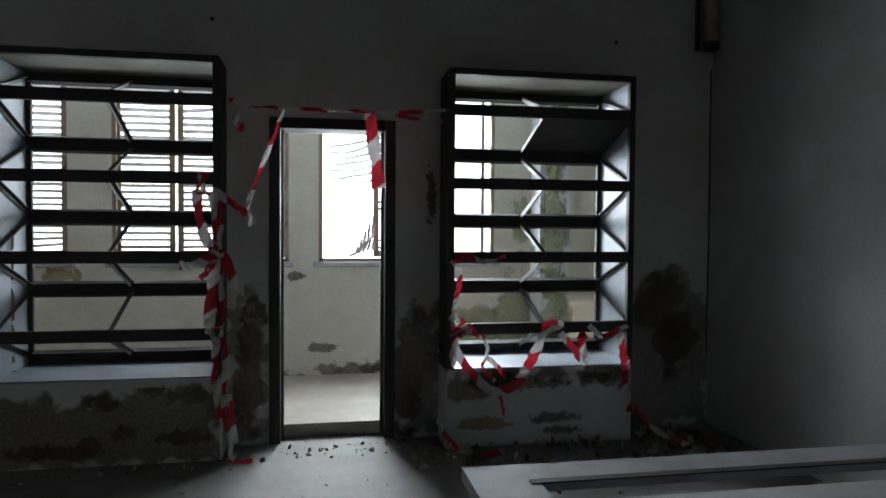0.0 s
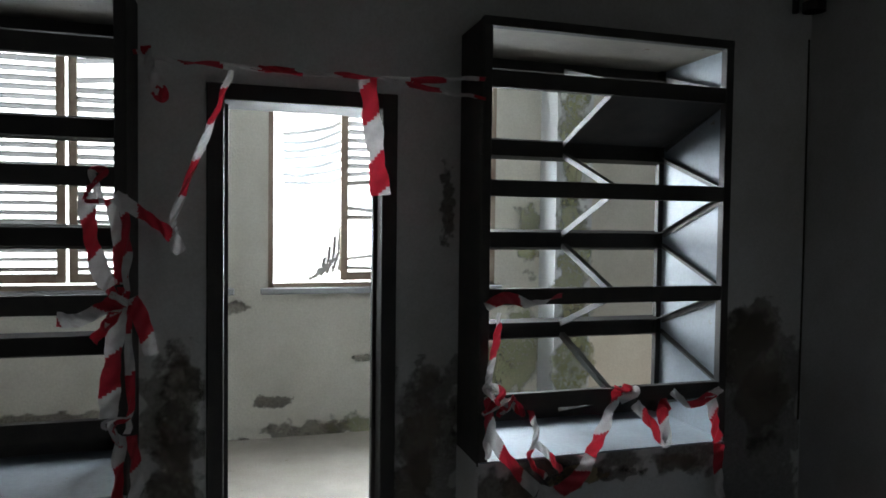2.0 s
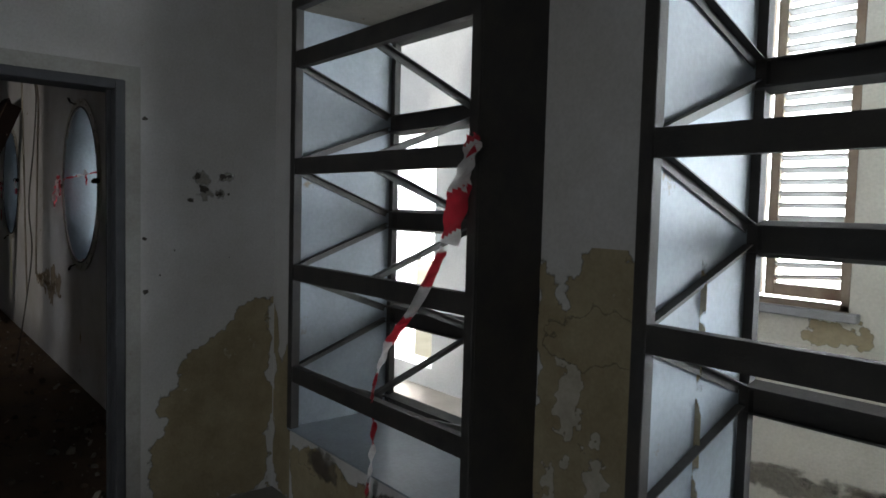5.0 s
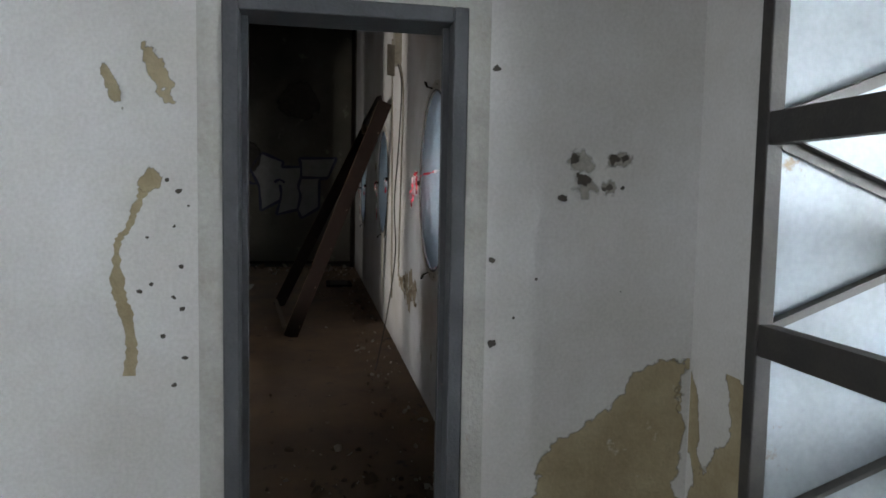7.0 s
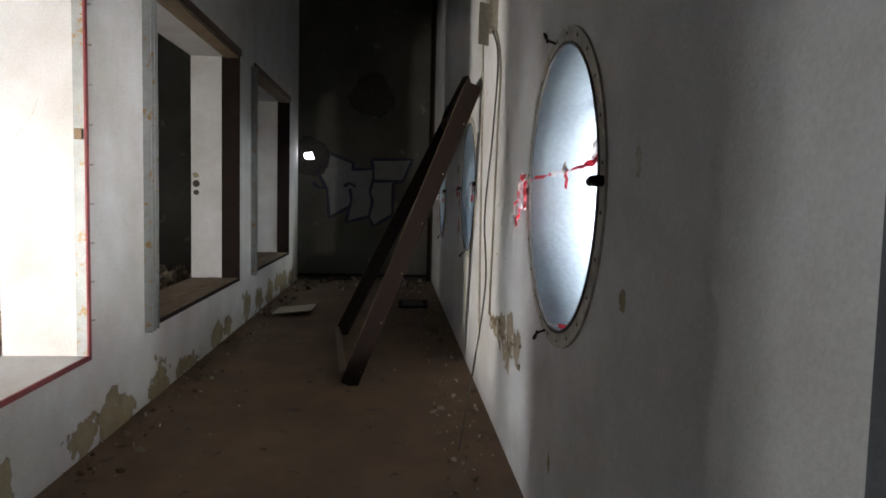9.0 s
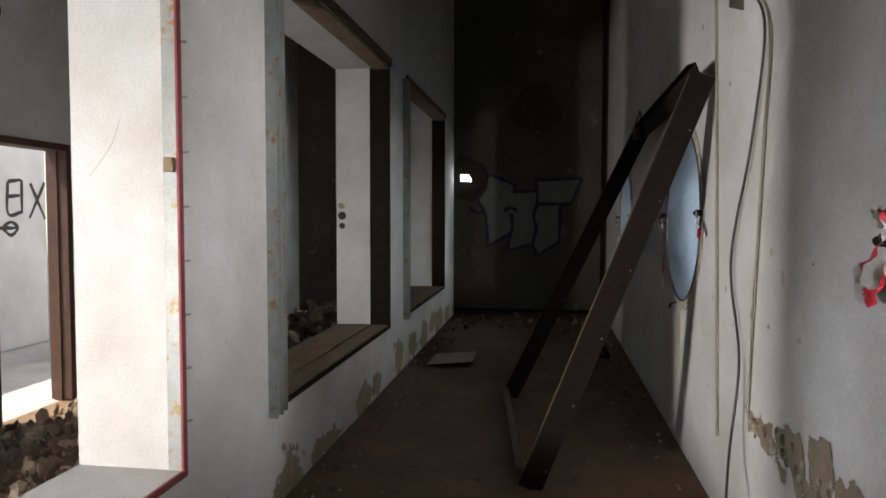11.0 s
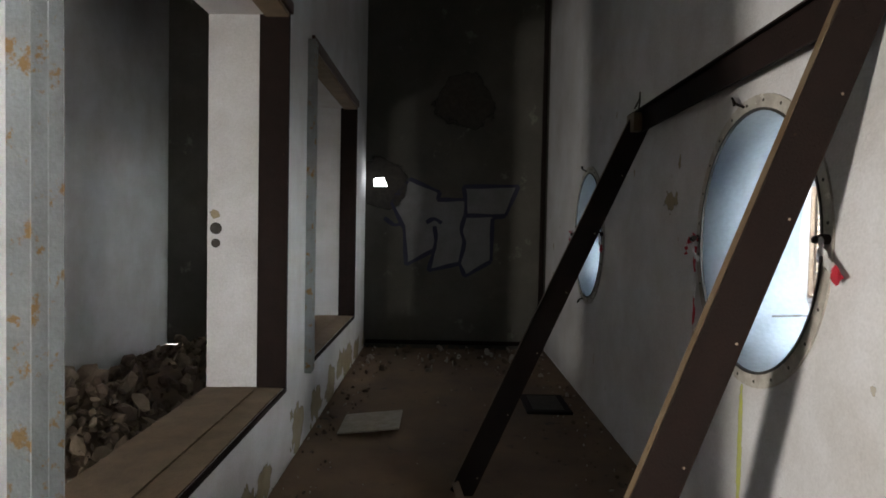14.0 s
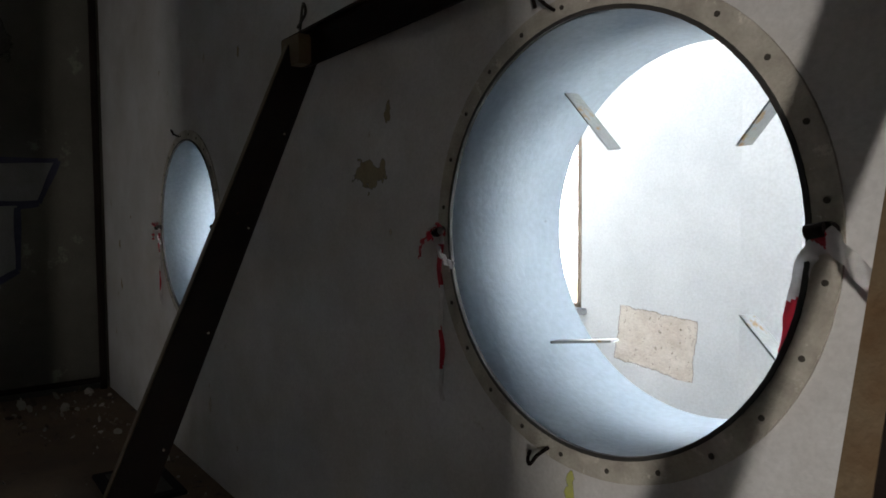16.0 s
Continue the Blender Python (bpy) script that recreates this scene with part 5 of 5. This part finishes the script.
# end wall
bm = bmesh.new()
fill = [(1.537, 2.092), (1.793, 2.437), (2.233, 2.255), (2.194, 2.145), (2.600, 2.156), (2.566, 2.341), (3.357, 2.363), (3.176, 1.935), (2.991, 1.892), (2.982, 1.276), (2.610, 1.052), (2.530, 1.238), (2.085, 1.125), (2.164, 1.428), (1.763, 1.203), (1.725, 1.730)]
bm.faces.new([bm.verts.new((END + 0.002, y, z)) for y, z in fill])
part("graffiti_fill", bm, M_SILVER, wall_end, "faded pale spray fill")


def flat(pts):
    return [(END, y, z) for y, z in pts]


bm = bmesh.new()
for k in range(len(fill)):
    a, b = fill[k], fill[(k + 1) % len(fill)]
    stroke(bm, flat([a, ((a[0] + b[0]) / 2, (a[1] + b[1]) / 2), b]), 0.055, X, 4, 0.004 + 0.0003 * k)
for pts in ([(2.566, 2.341), (2.600, 2.156), (2.605, 1.927)], [(2.605, 1.927), (2.873, 1.931), (3.176, 1.935)], [(2.596, 1.927), (2.547, 1.716), (2.590, 1.531), (2.530, 1.238)], [(2.160, 1.768), (2.185, 1.584), (2.164, 1.428)], [(1.441, 1.873), (1.578, 1.778), (1.690, 1.795)], [(2.041, 1.817), (2.153, 1.870), (2.263, 1.813)]):
    stroke(bm, flat(pts), 0.055, X, 5, 0.010)
part("graffiti_outline", bm, M_BLUEINK, wall_end, "dark blue sprayed outline letters")
bm = bmesh.new()
blotch(bm, (END, 1.385, 2.399), Y, Z, X, 0.72, 0.72, "hole", 0.25, 30, 0.004)
part("soot_ring", bm, M_SOCKET, wall_end, "black soot round a broken hole")
# No opening is cut; this surface glows in place of daylight beyond.
bm = bmesh.new()
blotch(bm, (END, 1.376, 2.380), Y, Z, X, 0.12, 0.08, "gapb", 1.0, 26, 0.006)
part("hole_glow_patch", bm, glow, wall_end, "glowing patch standing for daylight in a broken hole")
bm = bmesh.new()
blotch(bm, (END, 2.623, 3.641), Y, Z, X, 0.9, 0.7, "sooty", 0.5, 40, 0.003)
part("soot_patch", bm, M_SOCKET, wall_end)
bm = bmesh.new()
tube(bm, [(END + 0.06, 1.2, 0.10), (END + 0.06, 3.68, 0.10)], 0.03, 10)
tagged(part("floor_pipe", bm, M_RUST), "dark pipe along the foot of the end wall", "pipe")
bm = bmesh.new()
tube(bm, [(END + 0.05, 3.70, 0.0), (END + 0.05, 3.70, 5.5)], 0.035, 10)
tagged(part("riser_pipe", bm, M_RUST), "dark riser pipe in the corridor corner", "pipe")
bm = bmesh.new()
box(bm, (-11.97, 1.43, 0.02), (-11.40, 1.95, 0.035))
bm.transform(Matrix.Rotation(0.10, 4, 'X'))
bm.transform(Matrix.Translation((0, 0.0, -0.143)))
tagged(part("sheet_board", bm, M_PIECE, bevel=0.003), "pale board lying on the dirty corridor floor", "board")
e = thing("floor_hatch", "square dark drain hatch in the corridor floor", "drain", at=(-12.53, 3.33, 0))
bm = bmesh.new()
box(bm, (-0.34, -0.22, 0), (0.34, 0.22, 0.03))
part("rim", bm, M_RUST, e, bevel=0.006)
# No recess is cut; a near-black sheet stands for its shaded depth.
bm = bmesh.new()
box(bm, (-0.27, -0.15, 0.03), (0.27, 0.15, 0.034))
part("dark_pit_sheet", bm, M_SOCKET, e)

# ---- counter and pipe in the room ----
e = thing("counter", "low white concrete counter with sunken rectangular trough", "counter", at=(3.6, 1.70, 0))
bm = wall_mesh('x', 0, 0.055, -1.09, 1.15, -0.62, 0.65, [(-0.82, 0.95, -0.42, 0.48)])
bm.transform(pose(0, 0, 0.45, -90, 0, 0) @ Matrix.Scale(1, 4))
part("slab", bm, M_COUNTER, e, "chipped grey-white slab")
bm = bmesh.new()
box(bm, (-1.05, -0.60, 0), (1.15, 0.60, 0.30))
part("base", bm, M_ROOM, e)
for lo, hi in (((-0.86, -0.52), (0.99, -0.48)), ((-0.86, 0.42), (0.99, 0.46))):
    bm = bmesh.new()
    box(bm, (lo[0], lo[1], 0.45), (hi[0], hi[1], 0.457))
    part("rim", bm, M_STEEL, e, "dark steel trough rim")
e = thing("down_pipe", "old pale pipe stub hanging in the room corner", "pipe", at=(4.70, 4.15, 2.74))
bm = bmesh.new()
tube(bm, [(0, 0, 0), (0, 0, 1.06)], 0.05, 14)
part("tube", bm, M_PALEPIPE, e)
bm = bmesh.new()
tube(bm, [(0, 0, 0.0), (0, 0, 0.05)], 0.058, 14)
part("socket", bm, M_STEEL, e)
bm = bmesh.new()
tube(bm, [(-0.075, 0.05, 0.0), (-0.075, 0.05, 1.06)], 0.018, 8)
part("side_tube", bm, M_STEEL, e)
for x, z in ((1.25, 2.78), (4.02, 2.78)):
    bm = bmesh.new()
    disc(bm, (x, FRONT, z), (0, 1, 0), 0.014, 0.006, 10)
    part("plug_hole", bm, M_SOCKET, wall_front)
# Thin near-black line running down the room corner.
bm = bmesh.new()
tube(bm, [(4.765, FRONT - 0.006, 2.62), (4.77, FRONT - 0.006, 1.3), (4.765, FRONT - 0.006, 0.5)], 0.006, 6)
part("corner_line", bm, M_SOCKET, wall_front)


# ---- barrier tape ----
def tape(points, width=0.07, seed=0, twist=0.5, label="red and white striped barrier tape, torn and knotted", steps=8):
    """A torn plastic ribbon through points, with slanted stripes."""
    rnd = random.Random(seed)
    path = smooth_path(points, steps * 3)
    bm = bmesh.new()
    dist, prev, ph = 0.0, None, rnd.uniform(0, 6)
    last = None
    for i, p in enumerate(path):
        d = (path[min(i + 1, len(path) - 1)] - path[max(i - 1, 0)])
        if d.length < 1e-6:
            d = Vector((0, 0, 1))
        d.normalize()
        side = d.cross(Y)
        if side.length < 0.2:
            side = Vector((1, 0, 0))
        side.normalize()
        ang = twist * math.sin(ph + dist * 5.0) + 0.15 * math.sin(ph * 2 + dist * 31)
        s = side * math.cos(ang) + d.cross(side) * math.sin(ang)
        w = width / 2 * (0.93 + 0.09 * math.sin(ph + dist * 23) + rnd.uniform(-0.02, 0.02))
        if last is not None:
            dist += (p - last).length
        last = p
        cols = (-1, -0.6, -0.2, 0.2, 0.6, 1)
        row = [bm.verts.new(p + s * w * f + d.cross(s) * 0.006 * math.sin(3 * f + i * 0.4)) for f in cols]
        if prev:
            for k in range(5):
                fc = bm.faces.new((prev[k], prev[k + 1], row[k + 1], row[k]))
                fc.material_index = int((dist + width * 0.14 * k) / 0.15 + ph) % 2
                fc.smooth = True
        prev = row
    ob = part("barrier_tape", bm, [M_TAPE_R, M_TAPE_W])
    return tagged(ob, label, "barrier tape", "barrier tape")


def knot(c, r, seed, label="crumpled knot of red and white barrier tape"):
    rnd = random.Random(seed)
    pts = [Vector(c) + Vector((rnd.uniform(-r, r), rnd.uniform(-r * 0.5, r * 0.3), rnd.uniform(-r, r))) for _ in range(8)]
    return tape(pts, 0.03, seed, 1.5, label, 5)


tape([(1.362, 3.925, 2.197), (1.499, 3.925, 2.175), (1.779, 3.925, 2.171), (2.055, 3.925, 2.165), (2.406, 3.925, 2.169), (2.751, 3.925, 2.198)], 0.03, 1, 1.3)
tape([(1.779, 3.925, 2.174), (2.021, 3.925, 2.168), (2.267, 3.925, 2.168), (2.507, 3.925, 2.137), (2.752, 3.925, 2.112)], 0.025, 2, 1.2)
tape([(1.710, 3.925, 2.157), (1.651, 3.925, 1.983), (1.569, 3.925, 1.773), (1.499, 3.925, 1.572), (1.514, 3.925, 1.532)], 0.03, 3, 0.7)
tape([(1.533, 3.905, 1.454), (1.481, 3.905, 1.532), (1.394, 3.905, 1.597), (1.298, 3.905, 1.662)], 0.05, 4, 0.5)
tape([(2.238, 3.905, 2.156), (2.259, 3.905, 1.978), (2.280, 3.905, 1.820), (2.295, 3.905, 1.687)], 0.085, 5, 0.25)
tape([(1.408, 3.905, 2.219), (1.428, 3.905, 2.128), (1.465, 3.905, 2.038), (1.436, 3.905, 2.060)], 0.05, 6, 0.6)
knot((1.260, 3.905, 1.693), 0.06, 7)
tape([(1.205, 3.905, 1.666), (1.219, 3.905, 1.520), (1.255, 3.905, 1.375), (1.288, 3.905, 1.325)], 0.065, 8, 0.3)
tape([(1.284, 3.915, 1.652), (1.312, 3.915, 1.505), (1.321, 3.915, 1.334)], 0.05, 9, 0.6)
tape([(1.326, 3.915, 1.668), (1.341, 3.915, 1.472), (1.333, 3.915, 1.275)], 0.04, 10, 0.9)
knot((1.323, 3.905, 1.282), 0.05, 11)
tape([(1.107, 3.905, 1.210), (1.172, 3.905, 1.204), (1.254, 3.905, 1.243), (1.317, 3.905, 1.282)], 0.06, 12, 0.6)
tape([(1.323, 3.905, 1.276), (1.279, 3.905, 1.193), (1.226, 3.905, 1.126)], 0.05, 13, 0.5)
tape([(1.310, 3.905, 1.259), (1.297, 3.905, 1.110), (1.283, 3.905, 0.959), (1.275, 3.905, 0.835)], 0.075, 14, 0.25)
tape([(1.355, 3.905, 1.282), (1.389, 3.905, 1.208), (1.426, 3.905, 1.068)], 0.06, 15, 0.4)
tape([(1.340, 3.905, 1.259), (1.354, 3.905, 0.908), (1.340, 3.905, 0.773)], 0.035, 16, 0.9)
knot((1.305, 3.905, 0.784), 0.05, 17)
tape([(1.318, 3.895, 0.775), (1.310, 3.895, 0.567), (1.331, 3.895, 0.373), (1.342, 3.895, 0.278)], 0.06, 18, 0.7)
tape([(1.355, 3.905, 0.766), (1.374, 3.905, 0.597), (1.355, 3.905, 0.458), (1.379, 3.905, 0.280)], 0.05, 19, 0.7)
tape([(1.374, 3.895, 0.424), (1.390, 3.895, 0.265), (1.424, 3.895, 0.122)], 0.075, 20, 0.3)
tape([(1.395, 3.885, 0.127), (1.406, 3.885, 0.020), (1.388, 3.885, 0.012), (1.469, 3.885, 0.012), (1.529, 3.885, 0.012)], 0.04, 21, 0.6)
# round the lowest rails of the open louvre
tape([(2.763, 3.915, 1.219), (2.862, 3.915, 1.256), (2.981, 3.915, 1.226), (3.126, 3.915, 1.263)], 0.05, 22, 1.2)
tape([(2.827, 3.915, 1.192), (2.816, 3.915, 1.074), (2.790, 3.915, 0.956), (2.777, 3.915, 0.851)], 0.035, 23, 0.8)
knot((2.817, 3.905, 0.798), 0.07, 24)
knot((2.891, 3.905, 0.767), 0.06, 25)
tape([(2.780, 3.905, 0.774), (2.808, 3.905, 0.635), (2.922, 3.905, 0.486), (3.019, 3.905, 0.388)], 0.06, 26, 0.3)
tape([(2.782, 3.915, 0.825), (2.778, 3.915, 0.689), (2.782, 3.915, 0.551)], 0.05, 27, 0.7)
tape([(2.975, 3.905, 0.755), (3.006, 3.905, 0.647), (2.976, 3.905, 0.538), (3.058, 3.905, 0.447)], 0.03, 28, 0.9)
tape([(3.003, 3.895, 0.609), (3.069, 3.895, 0.547), (3.126, 3.895, 0.472)], 0.04, 29, 0.6)
tape([(3.012, 3.885, 0.397), (3.104, 3.885, 0.387), (3.206, 3.885, 0.440), (3.268, 3.885, 0.534)], 0.065, 30, 0.4)
tape([(3.277, 3.905, 0.527), (3.339, 3.905, 0.650), (3.401, 3.905, 0.789), (3.424, 3.905, 0.830)], 0.075, 31, 0.3)
tape([(3.424, 3.905, 0.830), (3.499, 3.905, 0.812), (3.418, 3.905, 0.774)], 0.05, 32, 0.6)
tape([(3.500, 3.905, 0.754), (3.584, 3.905, 0.662), (3.672, 3.905, 0.561), (3.649, 3.905, 0.716), (3.683, 3.905, 0.742)], 0.06, 33, 0.4)
tape([(3.699, 3.905, 0.800), (3.802, 3.905, 0.729), (3.922, 3.905, 0.772), (3.974, 3.905, 0.798)], 0.04, 34, 0.9)
tape([(3.915, 3.905, 0.764), (3.938, 3.905, 0.651), (3.963, 3.905, 0.538)], 0.07, 35, 0.3)
tape([(3.963, 3.895, 0.532), (3.959, 3.895, 0.398), (3.992, 3.895, 0.213)], 0.05, 36, 0.7)
tape([(3.092, 3.885, 0.352), (3.105, 3.885, 0.280), (3.124, 3.885, 0.207)], 0.03, 37, 0.6)
tape([(4.018, 3.885, 0.255), (4.118, 3.810, 0.122), (4.269, 3.760, 0.051), (4.419, 3.810, 0.031)], 0.05, 38, 0.8)
tape([(2.689, 4.005, 0.184), (2.785, 3.860, 0.051), (2.946, 3.760, 0.020), (3.107, 3.810, 0.015)], 0.05, 39, 0.8)
# on the western louvre
tape([(-0.524, 3.905, 1.780), (-0.556, 3.905, 1.694), (-0.597, 3.905, 1.585), (-0.628, 3.905, 1.448)], 0.085, 40, 0.3)
tape([(-0.516, 3.905, 1.793), (-0.535, 3.905, 1.729), (-0.573, 3.905, 1.621)], 0.05, 41, 0.6)
tape([(-0.658, 3.905, 1.433), (-0.722, 3.905, 1.333), (-0.822, 3.905, 1.204), (-0.950, 3.905, 1.078), (-1.028, 3.905, 0.939), (-1.058, 3.905, 0.839)], 0.035, 42, 0.8)
tape([(-1.010, 3.885, 0.781), (-1.017, 3.885, 0.655), (-1.040, 3.885, 0.533), (-1.055, 3.885, 0.436)], 0.05, 43, 0.5)
# on the ducts
knot((-5.861, 3.726, 1.735), 0.03, 50)
tape([(-5.749, 3.696, 1.721), (-5.835, 3.696, 1.636), (-5.953, 3.696, 1.552), (-5.859, 3.696, 1.501), (-5.774, 3.696, 1.565), (-5.736, 3.696, 1.695)], 0.06, 51, 0.6)
tape([(-5.774, 3.716, 1.716), (-5.722, 3.716, 1.642), (-5.739, 3.716, 1.572)], 0.05, 52, 0.4)
tape([(-5.862, 3.736, 1.725), (-5.746, 3.836, 1.760), (-5.614, 3.896, 1.776), (-5.568, 3.986, 1.809), (-5.465, 4.036, 1.837), (-5.351, 4.066, 1.875)], 0.035, 53, 0.8)
tape([(-5.653, 3.896, 1.816), (-5.603, 3.896, 1.768), (-5.579, 3.896, 1.688)], 0.035, 54, 0.6)
tape([(-5.482, 4.016, 1.822), (-5.527, 4.026, 1.888), (-5.474, 4.036, 1.946), (-5.365, 4.036, 1.934)], 0.06, 55, 0.6)
tape([(-4.96, W + 0.26, 1.37), (-4.98, W + 0.25, 1.25), (-5.01, W + 0.25, 1.12)], 0.06, 56, 0.4)
tape([(-4.98, W + 0.26, 1.40), (-4.76, W + 0.22, 1.39), (-4.64, W + 0.1, 1.37)], 0.045, 57, 0.6)
tape([(-5.280, 3.756, 1.041), (-5.157, 3.836, 1.060), (-5.033, 3.896, 1.086)], 0.035, 58, 0.7)
for cx, cz in DUCTS[1:]:
    knot((cx - DUCT_R - 0.05, W - 0.04, cz + 0.0), 0.035, int(-cx * 10))
    tape([(cx - DUCT_R - 0.06, W - 0.04, cz), (cx - DUCT_R - 0.12, W - 0.05, cz - 0.04), (cx - DUCT_R - 0.15, W - 0.04, cz - 0.10)], 0.04, 60, 0.8)
    tape([(cx - DUCT_R - 0.04, W - 0.04, cz - 0.06), (cx - DUCT_R + 0.02, W - 0.05, cz - 0.10), (cx - DUCT_R + 0.06, W - 0.04, cz - 0.12)], 0.03, 61, 0.8)
    tape([(cx - DUCT_R - 0.035, W - 0.03, cz + 0.0), (cx - DUCT_R - 0.033, W - 0.03, cz - 0.28), (cx - DUCT_R - 0.028, W - 0.03, cz - 0.62)], 0.032, 62, 0.15)
    tape([(cx + DUCT_R + 0.06, W - 0.05, cz + 0.01), (cx + DUCT_R + 0.0, W - 0.02, cz - 0.04), (cx + DUCT_R - 0.06, W + 0.05, cz - 0.22), (cx + DUCT_R - 0.16, W + 0.12, cz - 0.50)], 0.05, 63, 0.3)
    tape([(cx + DUCT_R + 0.05, W - 0.05, cz + 0.02), (cx + DUCT_R + 0.12, W - 0.06, cz - 0.05), (cx + DUCT_R + 0.20, W - 0.05, cz - 0.13)], 0.045, 64, 0.4)

# ---- dirt and rubble ----
def rubble(name, label, mats, areas, seed):
    """Loose lumps scattered over floor strips (x0, x1, y0, y1, count, size)."""
    rnd = random.Random(seed)
    base = bmesh.new()
    bmesh.ops.create_icosphere(base, subdivisions=1, radius=1)
    co = [v.co.copy() for v in base.verts]
    fa = [[v.index for v in f.verts] for f in base.faces]
    base.free()
    verts, faces, mi = [], [], []
    for x0, x1, y0, y1, n, size, heap in areas:
        for _ in range(n):
            u, v = rnd.random(), rnd.random()
            s = size * rnd.choice((0.25, 0.35, 0.5, 0.5, 0.8, 1.3)) * rnd.uniform(0.7, 1.2)
            h = heap * math.sin(math.pi * u) * math.sin(math.pi * v) * rnd.uniform(0.3, 1)
            c = Vector((x0 + (x1 - x0) * u, y0 + (y1 - y0) * v, s * 0.25 + h))
            m = Euler((rnd.uniform(0, 6), rnd.uniform(0, 6), rnd.uniform(0, 6))).to_matrix()
            sc = Vector((rnd.uniform(0.6, 1.3), rnd.uniform(0.5, 1.2), rnd.uniform(0.12, 0.42)))
            o = len(verts)
            verts += [c + m @ Vector((q.x * sc.x, q.y * sc.y, q.z * sc.z)) * s * rnd.uniform(0.8, 1.15) for q in co]
            faces += [[o + i for i in f] for f in fa]
            mi += [rnd.choice((0, 0, 1))] * len(fa)
    me = bpy.data.meshes.new(name)
    me.from_pydata([tuple(v) for v in verts], [], faces)
    for mt in mats:
        me.materials.append(mt)
    me.polygons.foreach_set("material_index", mi)
    return tagged(new(name, me), label, "rubble", kind="stuff")


rubble("rubble_room", "crumbs of plaster and dirt along the room walls", [M_RUBBLE, M_PIECE],
       [(-0.6, 1.6, 3.75, 4.05, 120, 0.022, 0), (1.6, 2.5, 3.9, 4.5, 110, 0.016, 0), (2.5, 4.6, 3.6, 4.05, 200, 0.03, 0.04), (4.0, 4.6, 3.3, 4.3, 120, 0.035, 0.06), (-2.4, -0.6, 3.7, 4.0, 90, 0.025, 0), (0.5, 4.5, 1.9, 3.8, 140, 0.012, 0), (-2.4, 0.5, 2.0, 3.8, 120, 0.012, 0)], 1)
rubble("rubble_corridor", "plaster crumbs and dirt on the corridor floor", [M_RUBBLE, M_PIECE],
       [(-16.1, -2.7, 3.35, 3.72, 420, 0.022, 0.02), (-16.1, -2.7, 1.14, 1.5, 380, 0.022, 0.02), (-16.1, -2.7, 1.5, 3.4, 420, 0.013, 0), (-16.1, -13.8, 1.3, 3.6, 240, 0.045, 0.05), (-4.6, -2.6, 2.7, 3.7, 160, 0.03, 0.0)], 2)
rubble("rubble_side_room", "brown heap of earth, tiles and broken plaster", [M_RUBBLE, M_CRUMB],
       [(-9.4, -6.2, -1.5, 0.45, 1300, 0.055, 0.10), (-11.9, -9.2, -1.5, 0.40, 1500, 0.085, 0.70), (-15.5, -11.8, -1.5, 0.40, 500, 0.08, 0.4)], 3)
rubble("rubble_gallery", "moss, dirt and small debris along the gallery wall", [M_MOSS, M_RUBBLE],
       [(-1.5, 4.4, 5.95, 6.24, 260, 0.028, 0.02), (0.5, 4.0, 4.8, 6.0, 90, 0.012, 0), (-13, -3, 5.9, 6.2, 120, 0.03, 0)], 4)
